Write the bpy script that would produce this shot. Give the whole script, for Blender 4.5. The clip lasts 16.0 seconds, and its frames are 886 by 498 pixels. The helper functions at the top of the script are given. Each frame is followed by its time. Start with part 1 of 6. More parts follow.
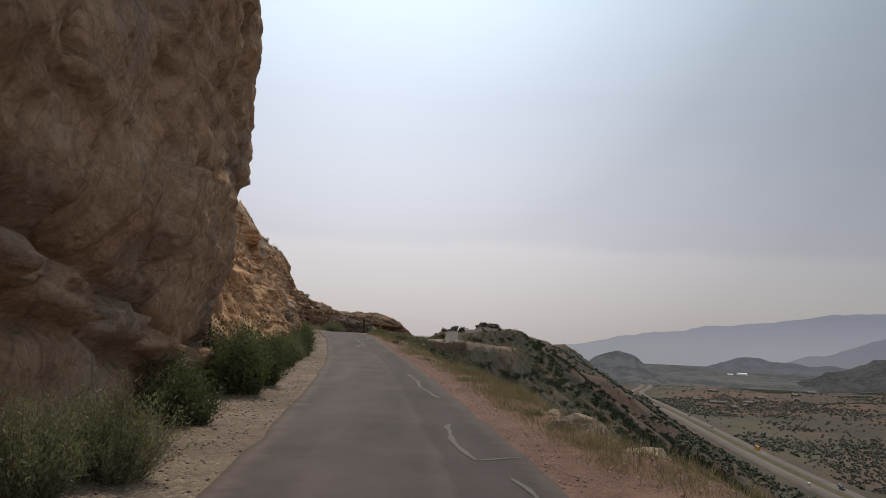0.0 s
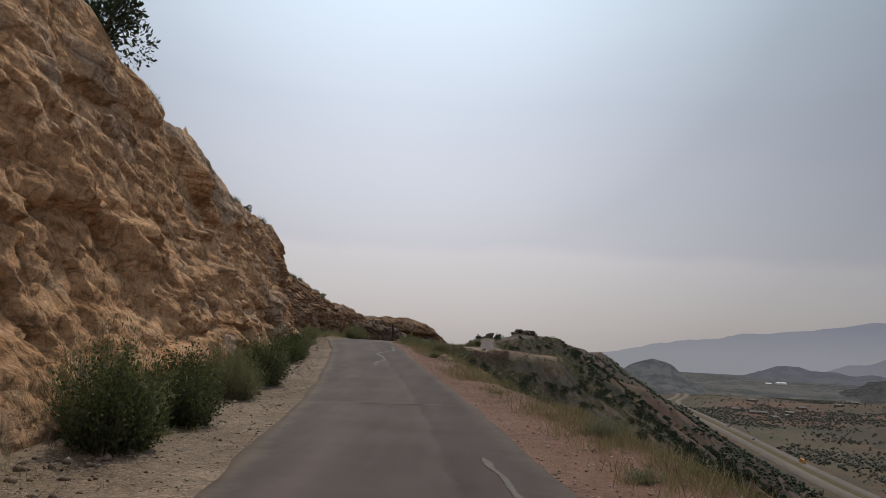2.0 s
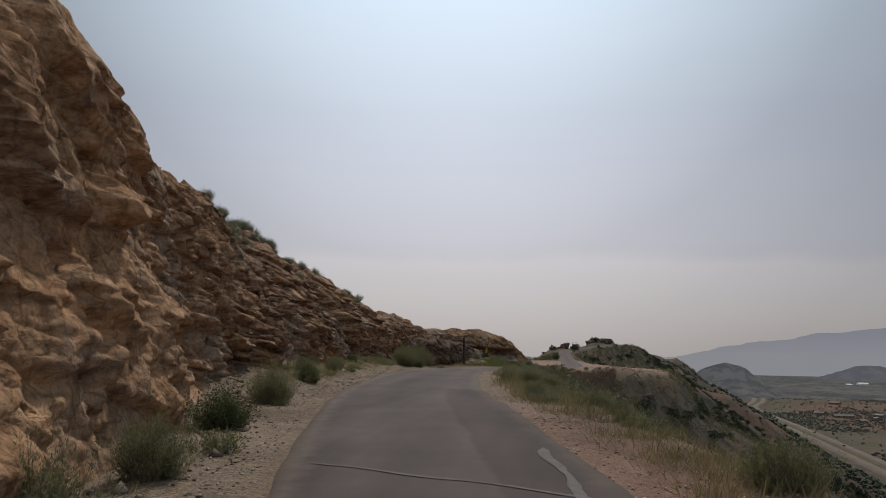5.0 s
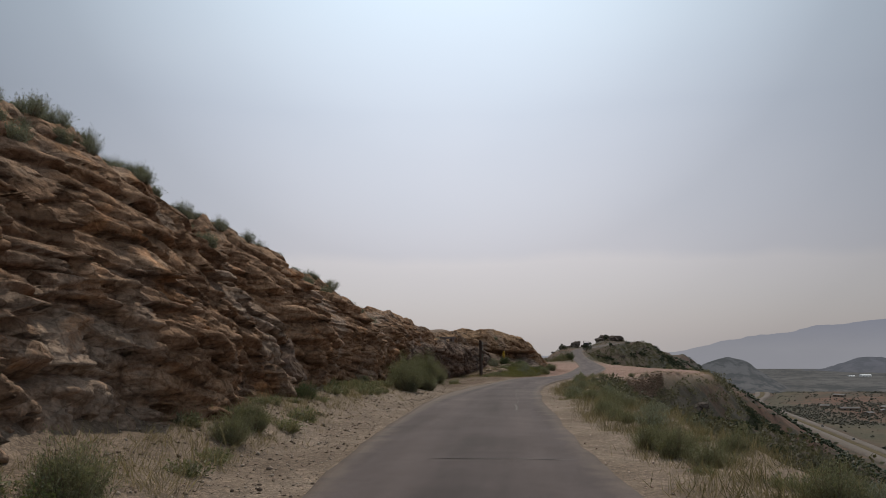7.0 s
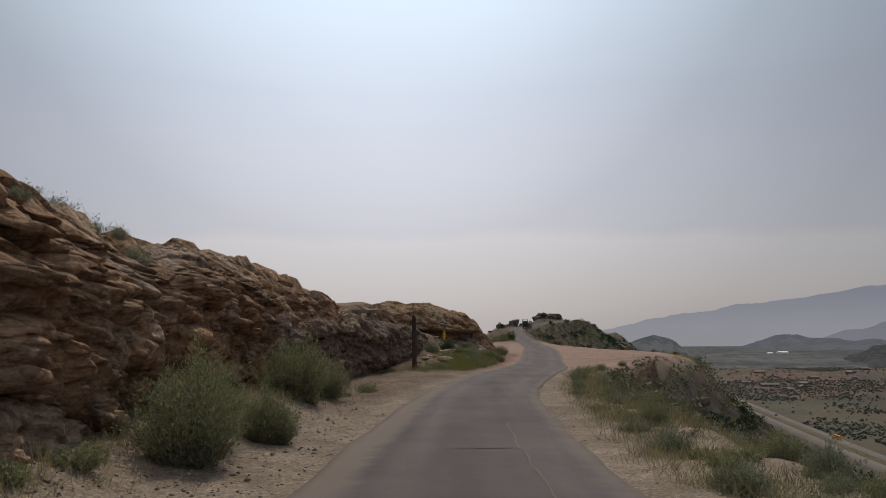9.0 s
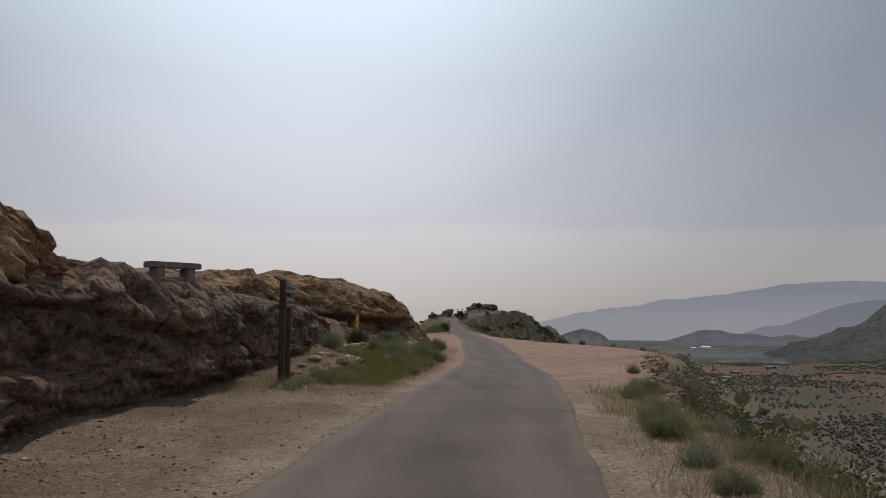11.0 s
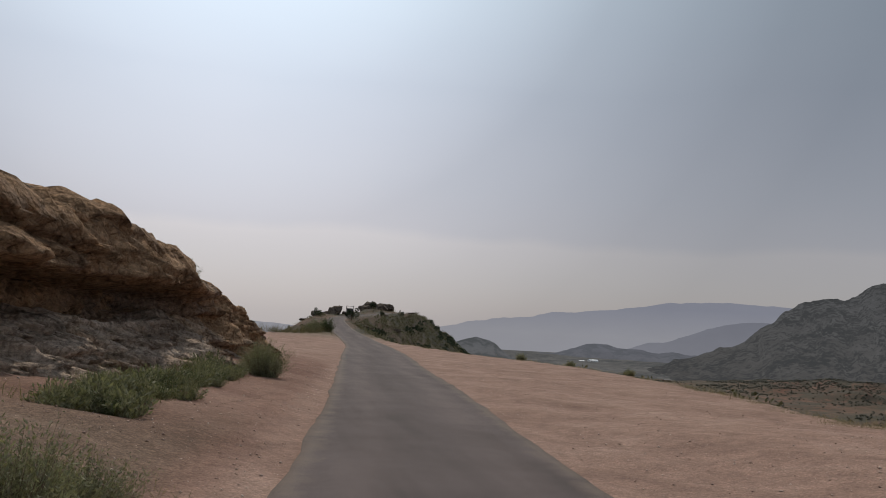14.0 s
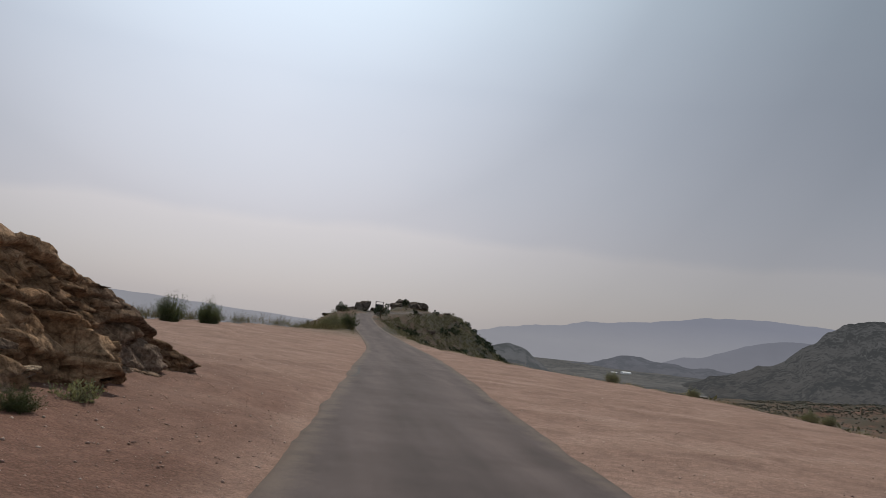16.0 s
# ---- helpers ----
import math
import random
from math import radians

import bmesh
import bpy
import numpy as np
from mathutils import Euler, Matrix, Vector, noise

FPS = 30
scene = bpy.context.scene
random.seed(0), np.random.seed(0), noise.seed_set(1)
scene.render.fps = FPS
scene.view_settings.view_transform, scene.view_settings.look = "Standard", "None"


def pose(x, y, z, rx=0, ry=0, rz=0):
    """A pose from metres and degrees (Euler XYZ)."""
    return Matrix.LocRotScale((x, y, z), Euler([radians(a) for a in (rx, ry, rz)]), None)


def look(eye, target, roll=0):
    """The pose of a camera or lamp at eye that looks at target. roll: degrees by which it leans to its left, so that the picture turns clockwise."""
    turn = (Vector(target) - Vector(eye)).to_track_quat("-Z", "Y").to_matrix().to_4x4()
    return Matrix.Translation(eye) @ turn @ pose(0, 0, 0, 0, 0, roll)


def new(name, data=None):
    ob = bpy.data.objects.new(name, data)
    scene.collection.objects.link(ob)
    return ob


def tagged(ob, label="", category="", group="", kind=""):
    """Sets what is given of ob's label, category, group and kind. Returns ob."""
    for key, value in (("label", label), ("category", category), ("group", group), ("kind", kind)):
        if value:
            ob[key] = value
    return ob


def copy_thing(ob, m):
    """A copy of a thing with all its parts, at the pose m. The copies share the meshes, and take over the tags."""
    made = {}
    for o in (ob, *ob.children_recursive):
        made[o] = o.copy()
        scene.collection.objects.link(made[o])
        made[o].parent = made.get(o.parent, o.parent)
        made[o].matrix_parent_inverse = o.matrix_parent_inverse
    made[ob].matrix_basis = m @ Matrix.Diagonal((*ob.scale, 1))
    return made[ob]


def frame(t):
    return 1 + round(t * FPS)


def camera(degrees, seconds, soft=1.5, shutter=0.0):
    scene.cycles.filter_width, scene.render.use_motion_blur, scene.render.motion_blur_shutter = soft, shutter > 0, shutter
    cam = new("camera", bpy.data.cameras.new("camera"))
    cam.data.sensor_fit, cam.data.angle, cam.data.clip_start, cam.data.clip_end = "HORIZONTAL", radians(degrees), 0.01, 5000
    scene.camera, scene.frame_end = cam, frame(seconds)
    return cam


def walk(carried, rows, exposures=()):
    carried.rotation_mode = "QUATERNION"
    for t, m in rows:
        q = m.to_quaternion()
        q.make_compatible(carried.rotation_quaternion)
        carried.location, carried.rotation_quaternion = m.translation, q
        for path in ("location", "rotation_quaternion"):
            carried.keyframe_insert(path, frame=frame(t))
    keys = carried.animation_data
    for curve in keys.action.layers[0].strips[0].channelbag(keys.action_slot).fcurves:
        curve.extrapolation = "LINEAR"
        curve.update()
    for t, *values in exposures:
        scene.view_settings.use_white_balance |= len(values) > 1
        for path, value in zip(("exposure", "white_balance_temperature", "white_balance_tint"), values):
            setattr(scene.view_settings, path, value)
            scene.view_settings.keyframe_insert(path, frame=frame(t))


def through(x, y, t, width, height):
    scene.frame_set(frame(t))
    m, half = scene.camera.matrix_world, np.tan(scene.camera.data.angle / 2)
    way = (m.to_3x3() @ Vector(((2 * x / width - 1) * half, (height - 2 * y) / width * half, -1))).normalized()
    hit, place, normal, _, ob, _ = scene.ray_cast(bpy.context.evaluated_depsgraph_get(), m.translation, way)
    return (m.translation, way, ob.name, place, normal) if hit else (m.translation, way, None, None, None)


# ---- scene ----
cam = camera(58.0, 16.0, soft=0.9)
# seconds, eye x y z, yaw, pitch, roll
PATH = [
    (0, 0.026, 0.007, 1.405, 0.46, 5.53, 2.79),
    (0.5, -0.164, 3.303, 1.366, 0.89, 5.57, 2.91),
    (1, -0.418, 6.820, 1.340, 1.32, 5.65, 2.91),
    (1.5, -0.744, 10.511, 1.340, 1.93, 5.74, 2.96),
    (2, -1.126, 14.453, 1.320, 2.72, 5.91, 2.98),
    (2.5, -1.567, 18.530, 1.315, 3.56, 6.10, 2.89),
    (3, -2.091, 23.012, 1.350, 4.42, 6.27, 2.81),
    (3.5, -2.688, 27.735, 1.400, 5.16, 6.40, 2.48),
    (4, -3.349, 32.412, 1.450, 5.86, 6.47, 2.07),
    (6.5, -6.815, 50.950, 2.001, 7.24, 6.66, -0.22),
    (7, -7.388, 55.465, 1.998, 6.66, 6.58, -0.26),
    (7.5, -7.869, 60.122, 1.974, 5.61, 6.37, -0.37),
    (8, -8.273, 64.857, 1.948, 4.26, 6.01, -0.49),
    (8.5, -8.600, 69.658, 1.898, 2.98, 5.53, -0.45),
    (9, -8.850, 74.414, 1.829, 1.72, 5.07, -0.39),
    (11.5, -8.220, 96.834, 1.205, -4.55, 4.47, 0.99),
    (12, -7.706, 102.137, 1.150, -6.15, 4.58, 1.48),
    (12.5, -7.127, 107.495, 1.050, -7.76, 4.63, 1.59),
    (13, -6.500, 112.799, 0.860, -9.16, 4.78, 1.88),
    (13.5, -5.930, 118.068, 0.620, -10.01, 4.95, 2.53),
    (14, -5.384, 123.179, 0.450, -10.45, 4.99, 3.42),
    (14.5, -4.860, 128.190, 0.320, -10.39, 4.98, 4.39),
    (15, -4.380, 133.020, 0.200, -9.85, 4.94, 5.31),
    (15.5, -3.930, 137.555, 0.080, -8.99, 4.95, 5.89),
    (16, -3.478, 142.080, -0.010, -7.94, 5.02, 6.21),
]
walk(cam, [(t, pose(x, y, z, 90 + pitch, 0, yaw) @ pose(0, 0, 0, 0, 0, roll)) for t, x, y, z, yaw, pitch, roll in PATH],
     exposures=[(0, 0.12), (1.5, 0.0), (4, -0.13), (7, -0.05), (9, 0.0), (16, 0.0)])

# ---- light ----
SUN_AZ, SUN_EL = radians(1), radians(50)  # left of +y, above the horizon
world = bpy.data.worlds.new("hazy_sky")
scene.world = world
world.use_nodes = True
wn, wl = world.node_tree.nodes, world.node_tree.links
sky = wn.new("ShaderNodeTexSky")
sky.sky_type, sky.sun_disc = "NISHITA", False
sky.sun_elevation, sky.sun_rotation = SUN_EL, -SUN_AZ
sky.altitude, sky.air_density, sky.dust_density, sky.ozone_density = 1700, 1.0, 6.0, 2.0
# smoke haze over the clear sky: paler to the horizon, with a wide glow round the sun
geo = wn.new("ShaderNodeTexCoord")
sep = wn.new("ShaderNodeSeparateXYZ")
wl.new(geo.outputs["Generated"], sep.inputs[0])
up_ramp = wn.new("ShaderNodeValToRGB")
for p, c in ((0.0, (8.35, 7.85, 8.05)), (0.094, (8.7, 8.2, 8.4)), (0.107, (7.6, 7.4, 7.95)), (0.16, (6.85, 6.95, 7.6)), (0.28, (5.5, 6.0, 6.8)), (0.45, (5.4, 6.5, 7.4)), (1.0, (5.0, 5.9, 6.8))):
    e = up_ramp.color_ramp.elements.new(p) if p not in (0.0, 1.0) else up_ramp.color_ramp.elements[-1 if p else 0]
    e.color = (*(v / 10 for v in c), 1)
bank = wn.new("ShaderNodeTexNoise")
bank.inputs["Scale"].default_value, bank.inputs["Detail"].default_value = 4.0, 4
wl.new(geo.outputs["Generated"], bank.inputs["Vector"])
waver = wn.new("ShaderNodeMath")
waver.operation = "MULTIPLY_ADD"
waver.inputs[1].default_value = 0.05
wl.new(bank.outputs["Fac"], waver.inputs[0])
lowered = wn.new("ShaderNodeMath")
lowered.operation = "SUBTRACT"
lowered.inputs[1].default_value = 0.025
wl.new(sep.outputs[2], lowered.inputs[0])
wl.new(lowered.outputs[0], waver.inputs[2])
wl.new(waver.outputs[0], up_ramp.inputs[0])
dot = wn.new("ShaderNodeVectorMath")
dot.operation = "DOT_PRODUCT"
GLOW_AZ, GLOW_EL = radians(6), radians(31)  # the haze in front of the sun is brightest below it
dot.inputs[1].default_value = (-math.sin(GLOW_AZ) * math.cos(GLOW_EL), math.cos(GLOW_AZ) * math.cos(GLOW_EL), math.sin(GLOW_EL))
wl.new(geo.outputs["Generated"], dot.inputs[0])
glow = wn.new("ShaderNodeValToRGB")
for p, v in ((0.0, 0.6), (0.3, 0.45), (0.55, 0.31), (0.74, 0.29), (0.8, 0.335), (0.85, 0.425), (0.9, 0.555), (0.95, 0.85), (0.985, 1.12), (1.0, 1.25)):
    e = glow.color_ramp.elements.new(p) if p not in (0.0, 1.0) else glow.color_ramp.elements[-1 if p else 0]
    e.color = (v, v, v, 1)
wl.new(dot.outputs["Value"], glow.inputs[0])
haze = wn.new("ShaderNodeMix")
haze.data_type, haze.blend_type = "RGBA", "MULTIPLY"
haze.inputs[0].default_value = 1.0
wisp_map = wn.new("ShaderNodeMapping")
wisp_map.inputs["Scale"].default_value = (1.0, 1.0, 3.5)
wl.new(geo.outputs["Generated"], wisp_map.inputs["Vector"])
wisp = wn.new("ShaderNodeTexNoise")
wisp.inputs["Scale"].default_value, wisp.inputs["Detail"].default_value = 1.6, 5
wl.new(wisp_map.outputs[0], wisp.inputs["Vector"])
wisp_ramp = wn.new("ShaderNodeValToRGB")
wisp_ramp.color_ramp.elements[0].position, wisp_ramp.color_ramp.elements[0].color = 0.35, (0.975, 0.978, 0.985, 1)
wisp_ramp.color_ramp.elements[1].position, wisp_ramp.color_ramp.elements[1].color = 0.65, (1.022, 1.02, 1.015, 1)
wl.new(wisp.outputs["Fac"], wisp_ramp.inputs[0])
streaks = wn.new("ShaderNodeMix")
streaks.data_type, streaks.blend_type = "RGBA", "MULTIPLY"
streaks.inputs[0].default_value = 1.0
wl.new(up_ramp.outputs[0], streaks.inputs[6])
wl.new(wisp_ramp.outputs[0], streaks.inputs[7])
wl.new(streaks.outputs[2], haze.inputs[6])
wl.new(glow.outputs[0], haze.inputs[7])
scale = wn.new("ShaderNodeVectorMath")
scale.operation = "SCALE"
scale.inputs[3].default_value = 13.0
wl.new(haze.outputs[2], scale.inputs[0])
both = wn.new("ShaderNodeMix")
both.data_type = "RGBA"
both.inputs[0].default_value = 0.88
wl.new(sky.outputs[0], both.inputs[6])
wl.new(scale.outputs[0], both.inputs[7])
wl.new(both.outputs[2], wn["Background"].inputs[0])
wn["Background"].inputs[1].default_value = 0.1
sun = new("sun", bpy.data.lights.new("sun", "SUN"))
sun.data.energy, sun.data.angle, sun.data.color = 2.5, radians(1.5), (1.0, 0.92, 0.8)
sun.matrix_world = look((0, 0, 0), (math.sin(SUN_AZ) * math.cos(SUN_EL), -math.cos(SUN_AZ) * math.cos(SUN_EL), -math.sin(SUN_EL)))

# ---- materials ----
def mat(name, rough=0.9, spec=0.2):
    m = bpy.data.materials.new(name)
    m.use_nodes = True
    b = m.node_tree.nodes["Principled BSDF"]
    b.inputs["Roughness"].default_value = rough
    b.inputs["Specular IOR Level"].default_value = spec
    return m, m.node_tree.nodes, m.node_tree.links, b


def ramp(nodes, stops):
    r = nodes.new("ShaderNodeValToRGB")
    els = r.color_ramp.elements
    while len(els) < len(stops):
        els.new(0.5)
    for e, (p, c) in zip(els, stops):
        e.position, e.color = p, (*c, 1)
    return r


def noise_tex(nodes, links, vec, scale, detail=6, rough=0.6, dist=0.0):
    n = nodes.new("ShaderNodeTexNoise")
    n.inputs["Scale"].default_value, n.inputs["Detail"].default_value = scale, detail
    n.inputs["Roughness"].default_value, n.inputs["Distortion"].default_value = rough, dist
    if vec is not None:
        links.new(vec, n.inputs["Vector"])
    return n.outputs["Fac"]


def mix(nodes, links, fac, a, b, mode="MIX"):
    n = nodes.new("ShaderNodeMix")
    n.data_type, n.blend_type = "RGBA", mode
    for sock, v in ((n.inputs[0], fac), (n.inputs[6], a), (n.inputs[7], b)):
        if isinstance(v, (int, float)):
            sock.default_value = v
        elif isinstance(v, tuple):
            sock.default_value = (*v, 1)
        else:
            links.new(v, sock)
    return n.outputs[2]


def mathn(nodes, links, op, a, b=None):
    n = nodes.new("ShaderNodeMath")
    n.operation = op
    for sock, v in zip(n.inputs, (a, b)):
        if v is None:
            continue
        if isinstance(v, (int, float)):
            sock.default_value = v
        else:
            links.new(v, sock)
    return n.outputs[0]


def bump(nodes, links, bsdf, height, strength, dist, normal=None):
    n = nodes.new("ShaderNodeBump")
    n.inputs["Strength"].default_value, n.inputs["Distance"].default_value = strength, dist
    links.new(height, n.inputs["Height"])
    if normal is not None:
        links.new(normal, n.inputs["Normal"])
    links.new(n.outputs[0], bsdf.inputs["Normal"])
    return n.outputs[0]


def coords(nodes, links, sx=1.0, sy=1.0, sz=1.0):
    t = nodes.new("ShaderNodeTexCoord")
    m = nodes.new("ShaderNodeMapping")
    m.inputs["Scale"].default_value = (sx, sy, sz)
    links.new(t.outputs["Object"], m.inputs["Vector"])
    return m.outputs[0]


def simple(name, stops, scale=8.0, rough=0.85, spec=0.2, bumpd=0.01, detail=6, island=False):
    m, n, l, b = mat(name, rough, spec)
    v = coords(n, l)
    f = noise_tex(n, l, v, scale, detail)
    if island:
        g = n.new("ShaderNodeNewGeometry")
        f = mathn(n, l, "MULTIPLY_ADD", g.outputs["Random Per Island"], 0.7)
        l.new(noise_tex(n, l, v, scale, 2), f.node.inputs[2])
        f = mathn(n, l, "SUBTRACT", f, 0.3)
    r = ramp(n, stops)
    l.new(f, r.inputs[0])
    l.new(r.outputs[0], b.inputs["Base Color"])
    if bumpd:
        bump(n, l, b, noise_tex(n, l, v, scale * 4, 6), 0.6, bumpd)
    return m


def rock_material(name, low, mid, high, stain, other=None, streak=1.0, chips=1.0, cracked=0.8, gritty=1.0):
    """Bedded sandstone. other: three colours of the darker beds further along the ridge."""
    m, n, l, b = mat(name, 0.95, 0.12)
    v = coords(n, l)
    strata = coords(n, l, 0.16 + 0.5 * (1 - streak), 0.16 + 0.5 * (1 - streak), 1.5 - 0.8 * (1 - streak))
    f1 = noise_tex(n, l, strata, 1.6, 8, 0.62, 0.4)
    r = ramp(n, [(0.28, low), (0.5, mid), (0.72, high)])
    l.new(f1, r.inputs[0])
    c = r.outputs[0]
    big = noise_tex(n, l, v, 0.35, 4, 0.6, 0.6)
    if other:
        r4 = ramp(n, [(0.28, other[0]), (0.5, other[1]), (0.72, other[2])])
        l.new(f1, r4.inputs[0])
        s = n.new("ShaderNodeSeparateXYZ")
        l.new(v, s.inputs[0])
        along = n.new("ShaderNodeMapRange")
        along.inputs[1].default_value, along.inputs[2].default_value = 44, 70
        l.new(mathn(n, l, "ADD", s.outputs[1], mathn(n, l, "MULTIPLY", big, 16.0)), along.inputs[0])
        c = mix(n, l, along.outputs[0], c, r4.outputs[0])
    r2 = ramp(n, [(0.5, (0, 0, 0)), (0.62, (1, 1, 1))])
    l.new(big, r2.inputs[0])
    c = mix(n, l, mathn(n, l, "MULTIPLY", r2.outputs[0], 0.6), c, stain)
    rust = ramp(n, [(0.55, (0, 0, 0)), (0.7, (1, 1, 1))])
    l.new(noise_tex(n, l, v, 0.8, 6, 0.65, 0.8), rust.inputs[0])
    c = mix(n, l, mathn(n, l, "MULTIPLY", rust.outputs[0], 0.45), c, tuple(q * k for q, k in zip(mid, (1.12, 0.9, 0.66))))
    grain = noise_tex(n, l, v, 7, 9, 0.8)
    r3 = ramp(n, [(0.34, (0.4, 0.38, 0.36)), (0.66, (1.5, 1.5, 1.5))])
    l.new(grain, r3.inputs[0])
    c = mix(n, l, gritty, c, r3.outputs[0], "MULTIPLY")
    # dirt in the cracks
    warped = n.new("ShaderNodeVectorMath")
    warped.operation = "MULTIPLY_ADD"
    sway = n.new("ShaderNodeTexNoise")
    sway.inputs["Scale"].default_value, sway.inputs["Detail"].default_value = 1.0, 3
    l.new(v, sway.inputs["Vector"])
    l.new(sway.outputs["Color"], warped.inputs[0])
    warped.inputs[1].default_value = (0.6, 0.6, 0.6)
    l.new(v, warped.inputs[2])
    for size, width, dark in ((0.75, 0.045, 0.45), (2.2, 0.04, 0.6)):
        net = n.new("ShaderNodeTexVoronoi")
        net.feature = "DISTANCE_TO_EDGE"
        net.inputs["Scale"].default_value = size
        l.new(warped.outputs[0], net.inputs["Vector"])
        line = ramp(n, [(0.0, (dark, dark * 0.95, dark * 0.9)), (width, (1, 1, 1))])
        l.new(net.outputs["Distance"], line.inputs[0])
        c = mix(n, l, cracked, c, line.outputs[0], "MULTIPLY")
    l.new(c, b.inputs["Base Color"])
    h1 = noise_tex(n, l, strata, 4.5, 10, 0.65, 0.3)
    h2 = noise_tex(n, l, v, 5.5, 12, 0.72)
    nb = bump(n, l, b, h1, 0.8, 0.08 * streak)
    nb = bump(n, l, b, h2, 0.8, 0.07, nb)
    bent = n.new("ShaderNodeVectorMath")
    bent.operation = "MULTIPLY_ADD"
    wob = n.new("ShaderNodeTexNoise")
    wob.inputs["Scale"].default_value, wob.inputs["Detail"].default_value = 3.0, 5
    l.new(v, wob.inputs["Vector"])
    l.new(wob.outputs["Color"], bent.inputs[0])
    bent.inputs[1].default_value = (0.35, 0.35, 0.35)
    l.new(v, bent.inputs[2])
    for size, depth in ((2.6, 0.16), (8.0, 0.06)):
        vor = n.new("ShaderNodeTexVoronoi")
        vor.inputs["Scale"].default_value = size
        l.new(bent.outputs[0], vor.inputs["Vector"])
        nb = bump(n, l, b, mathn(n, l, "SUBTRACT", 1.0, vor.outputs["Distance"]), 0.75, depth * chips, nb)
    return m


M_ROCK = rock_material("sandstone", (0.205, 0.125, 0.076), (0.33, 0.21, 0.128), (0.43, 0.292, 0.193), (0.25, 0.2, 0.166), streak=0.25, chips=0.4, cracked=0.5, gritty=0.55)
M_SHALE = rock_material("grey_shale_rubble", (0.15, 0.11, 0.084), (0.29, 0.22, 0.17), (0.46, 0.37, 0.3), (0.33, 0.22, 0.135))
M_ROCK2 = rock_material("layered_sandstone", (0.28, 0.157, 0.084), (0.475, 0.275, 0.147), (0.59, 0.375, 0.22), (0.37, 0.295, 0.235), ((0.115, 0.068, 0.041), (0.245, 0.147, 0.09), (0.42, 0.268, 0.166)), chips=0.7, cracked=0.75, gritty=0.8)
M_ROCK3 = rock_material("dark_layered_rock", (0.085, 0.057, 0.044), (0.15, 0.1, 0.074), (0.26, 0.183, 0.134), (0.12, 0.097, 0.085))
M_ROCK4 = rock_material("outcrop_sandstone", (0.14, 0.083, 0.049), (0.25, 0.155, 0.091), (0.38, 0.25, 0.153), (0.2, 0.155, 0.127))


def asphalt_material():
    m, n, l, b = mat("asphalt", 0.9, 0.18)
    v = coords(n, l)
    long = coords(n, l, 1.2, 0.08, 1)
    f = noise_tex(n, l, v, 0.5, 6, 0.65)
    f2 = noise_tex(n, l, long, 1.3, 4, 0.55)
    g = noise_tex(n, l, v, 90, 3, 0.7)
    r = ramp(n, [(0.34, (0.06, 0.0465, 0.0445)), (0.66, (0.118, 0.092, 0.089))])
    l.new(mathn(n, l, "MULTIPLY_ADD", f, 0.5), r.inputs[0])
    l.new(mathn(n, l, "MULTIPLY", f2, 0.5), r.inputs[0].links[0].from_node.inputs[2])
    rg = ramp(n, [(0.3, (0.7, 0.7, 0.7)), (0.7, (1.3, 1.3, 1.3))])
    l.new(g, rg.inputs[0])
    c = mix(n, l, 1.0, r.outputs[0], rg.outputs[0], "MULTIPLY")
    # blown sand along the edges, and the lighter band that wheels have polished
    att = n.new("ShaderNodeAttribute")
    att.attribute_name = "side"
    outer = n.new("ShaderNodeSeparateColor")
    l.new(att.outputs["Color"], outer.inputs[0])
    dust = mathn(n, l, "ADD", outer.outputs[0], mathn(n, l, "MULTIPLY", mathn(n, l, "SUBTRACT", noise_tex(n, l, v, 1.6, 7, 0.72), 0.5), 0.55))
    rd = ramp(n, [(0.8, (0, 0, 0)), (1.02, (1, 1, 1))])
    l.new(dust, rd.inputs[0])
    c = mix(n, l, mathn(n, l, "MULTIPLY", rd.outputs[0], 0.6), c, (0.19, 0.145, 0.115))
    rw = ramp(n, [(0.2, (0.88, 0.88, 0.88)), (0.5, (1.12, 1.11, 1.1)), (0.78, (0.95, 0.95, 0.95))])
    l.new(outer.outputs[0], rw.inputs[0])
    c = mix(n, l, 1.0, c, rw.outputs[0], "MULTIPLY")
    # a newer, darker strip along the outer side
    worn = ramp(n, [(0.42, (0, 0, 0)), (0.58, (1, 1, 1))])
    l.new(mathn(n, l, "ADD", outer.outputs[1], mathn(n, l, "MULTIPLY", mathn(n, l, "SUBTRACT", noise_tex(n, l, v, 0.9, 6, 0.7), 0.5), 0.7)), worn.inputs[0])
    c = mix(n, l, worn.outputs[0], c, mix(n, l, 1.0, c, (0.7, 0.68, 0.69), "MULTIPLY"))
    l.new(c, b.inputs["Base Color"])
    bump(n, l, b, g, 0.6, 0.008)
    return m


M_ROAD = asphalt_material()


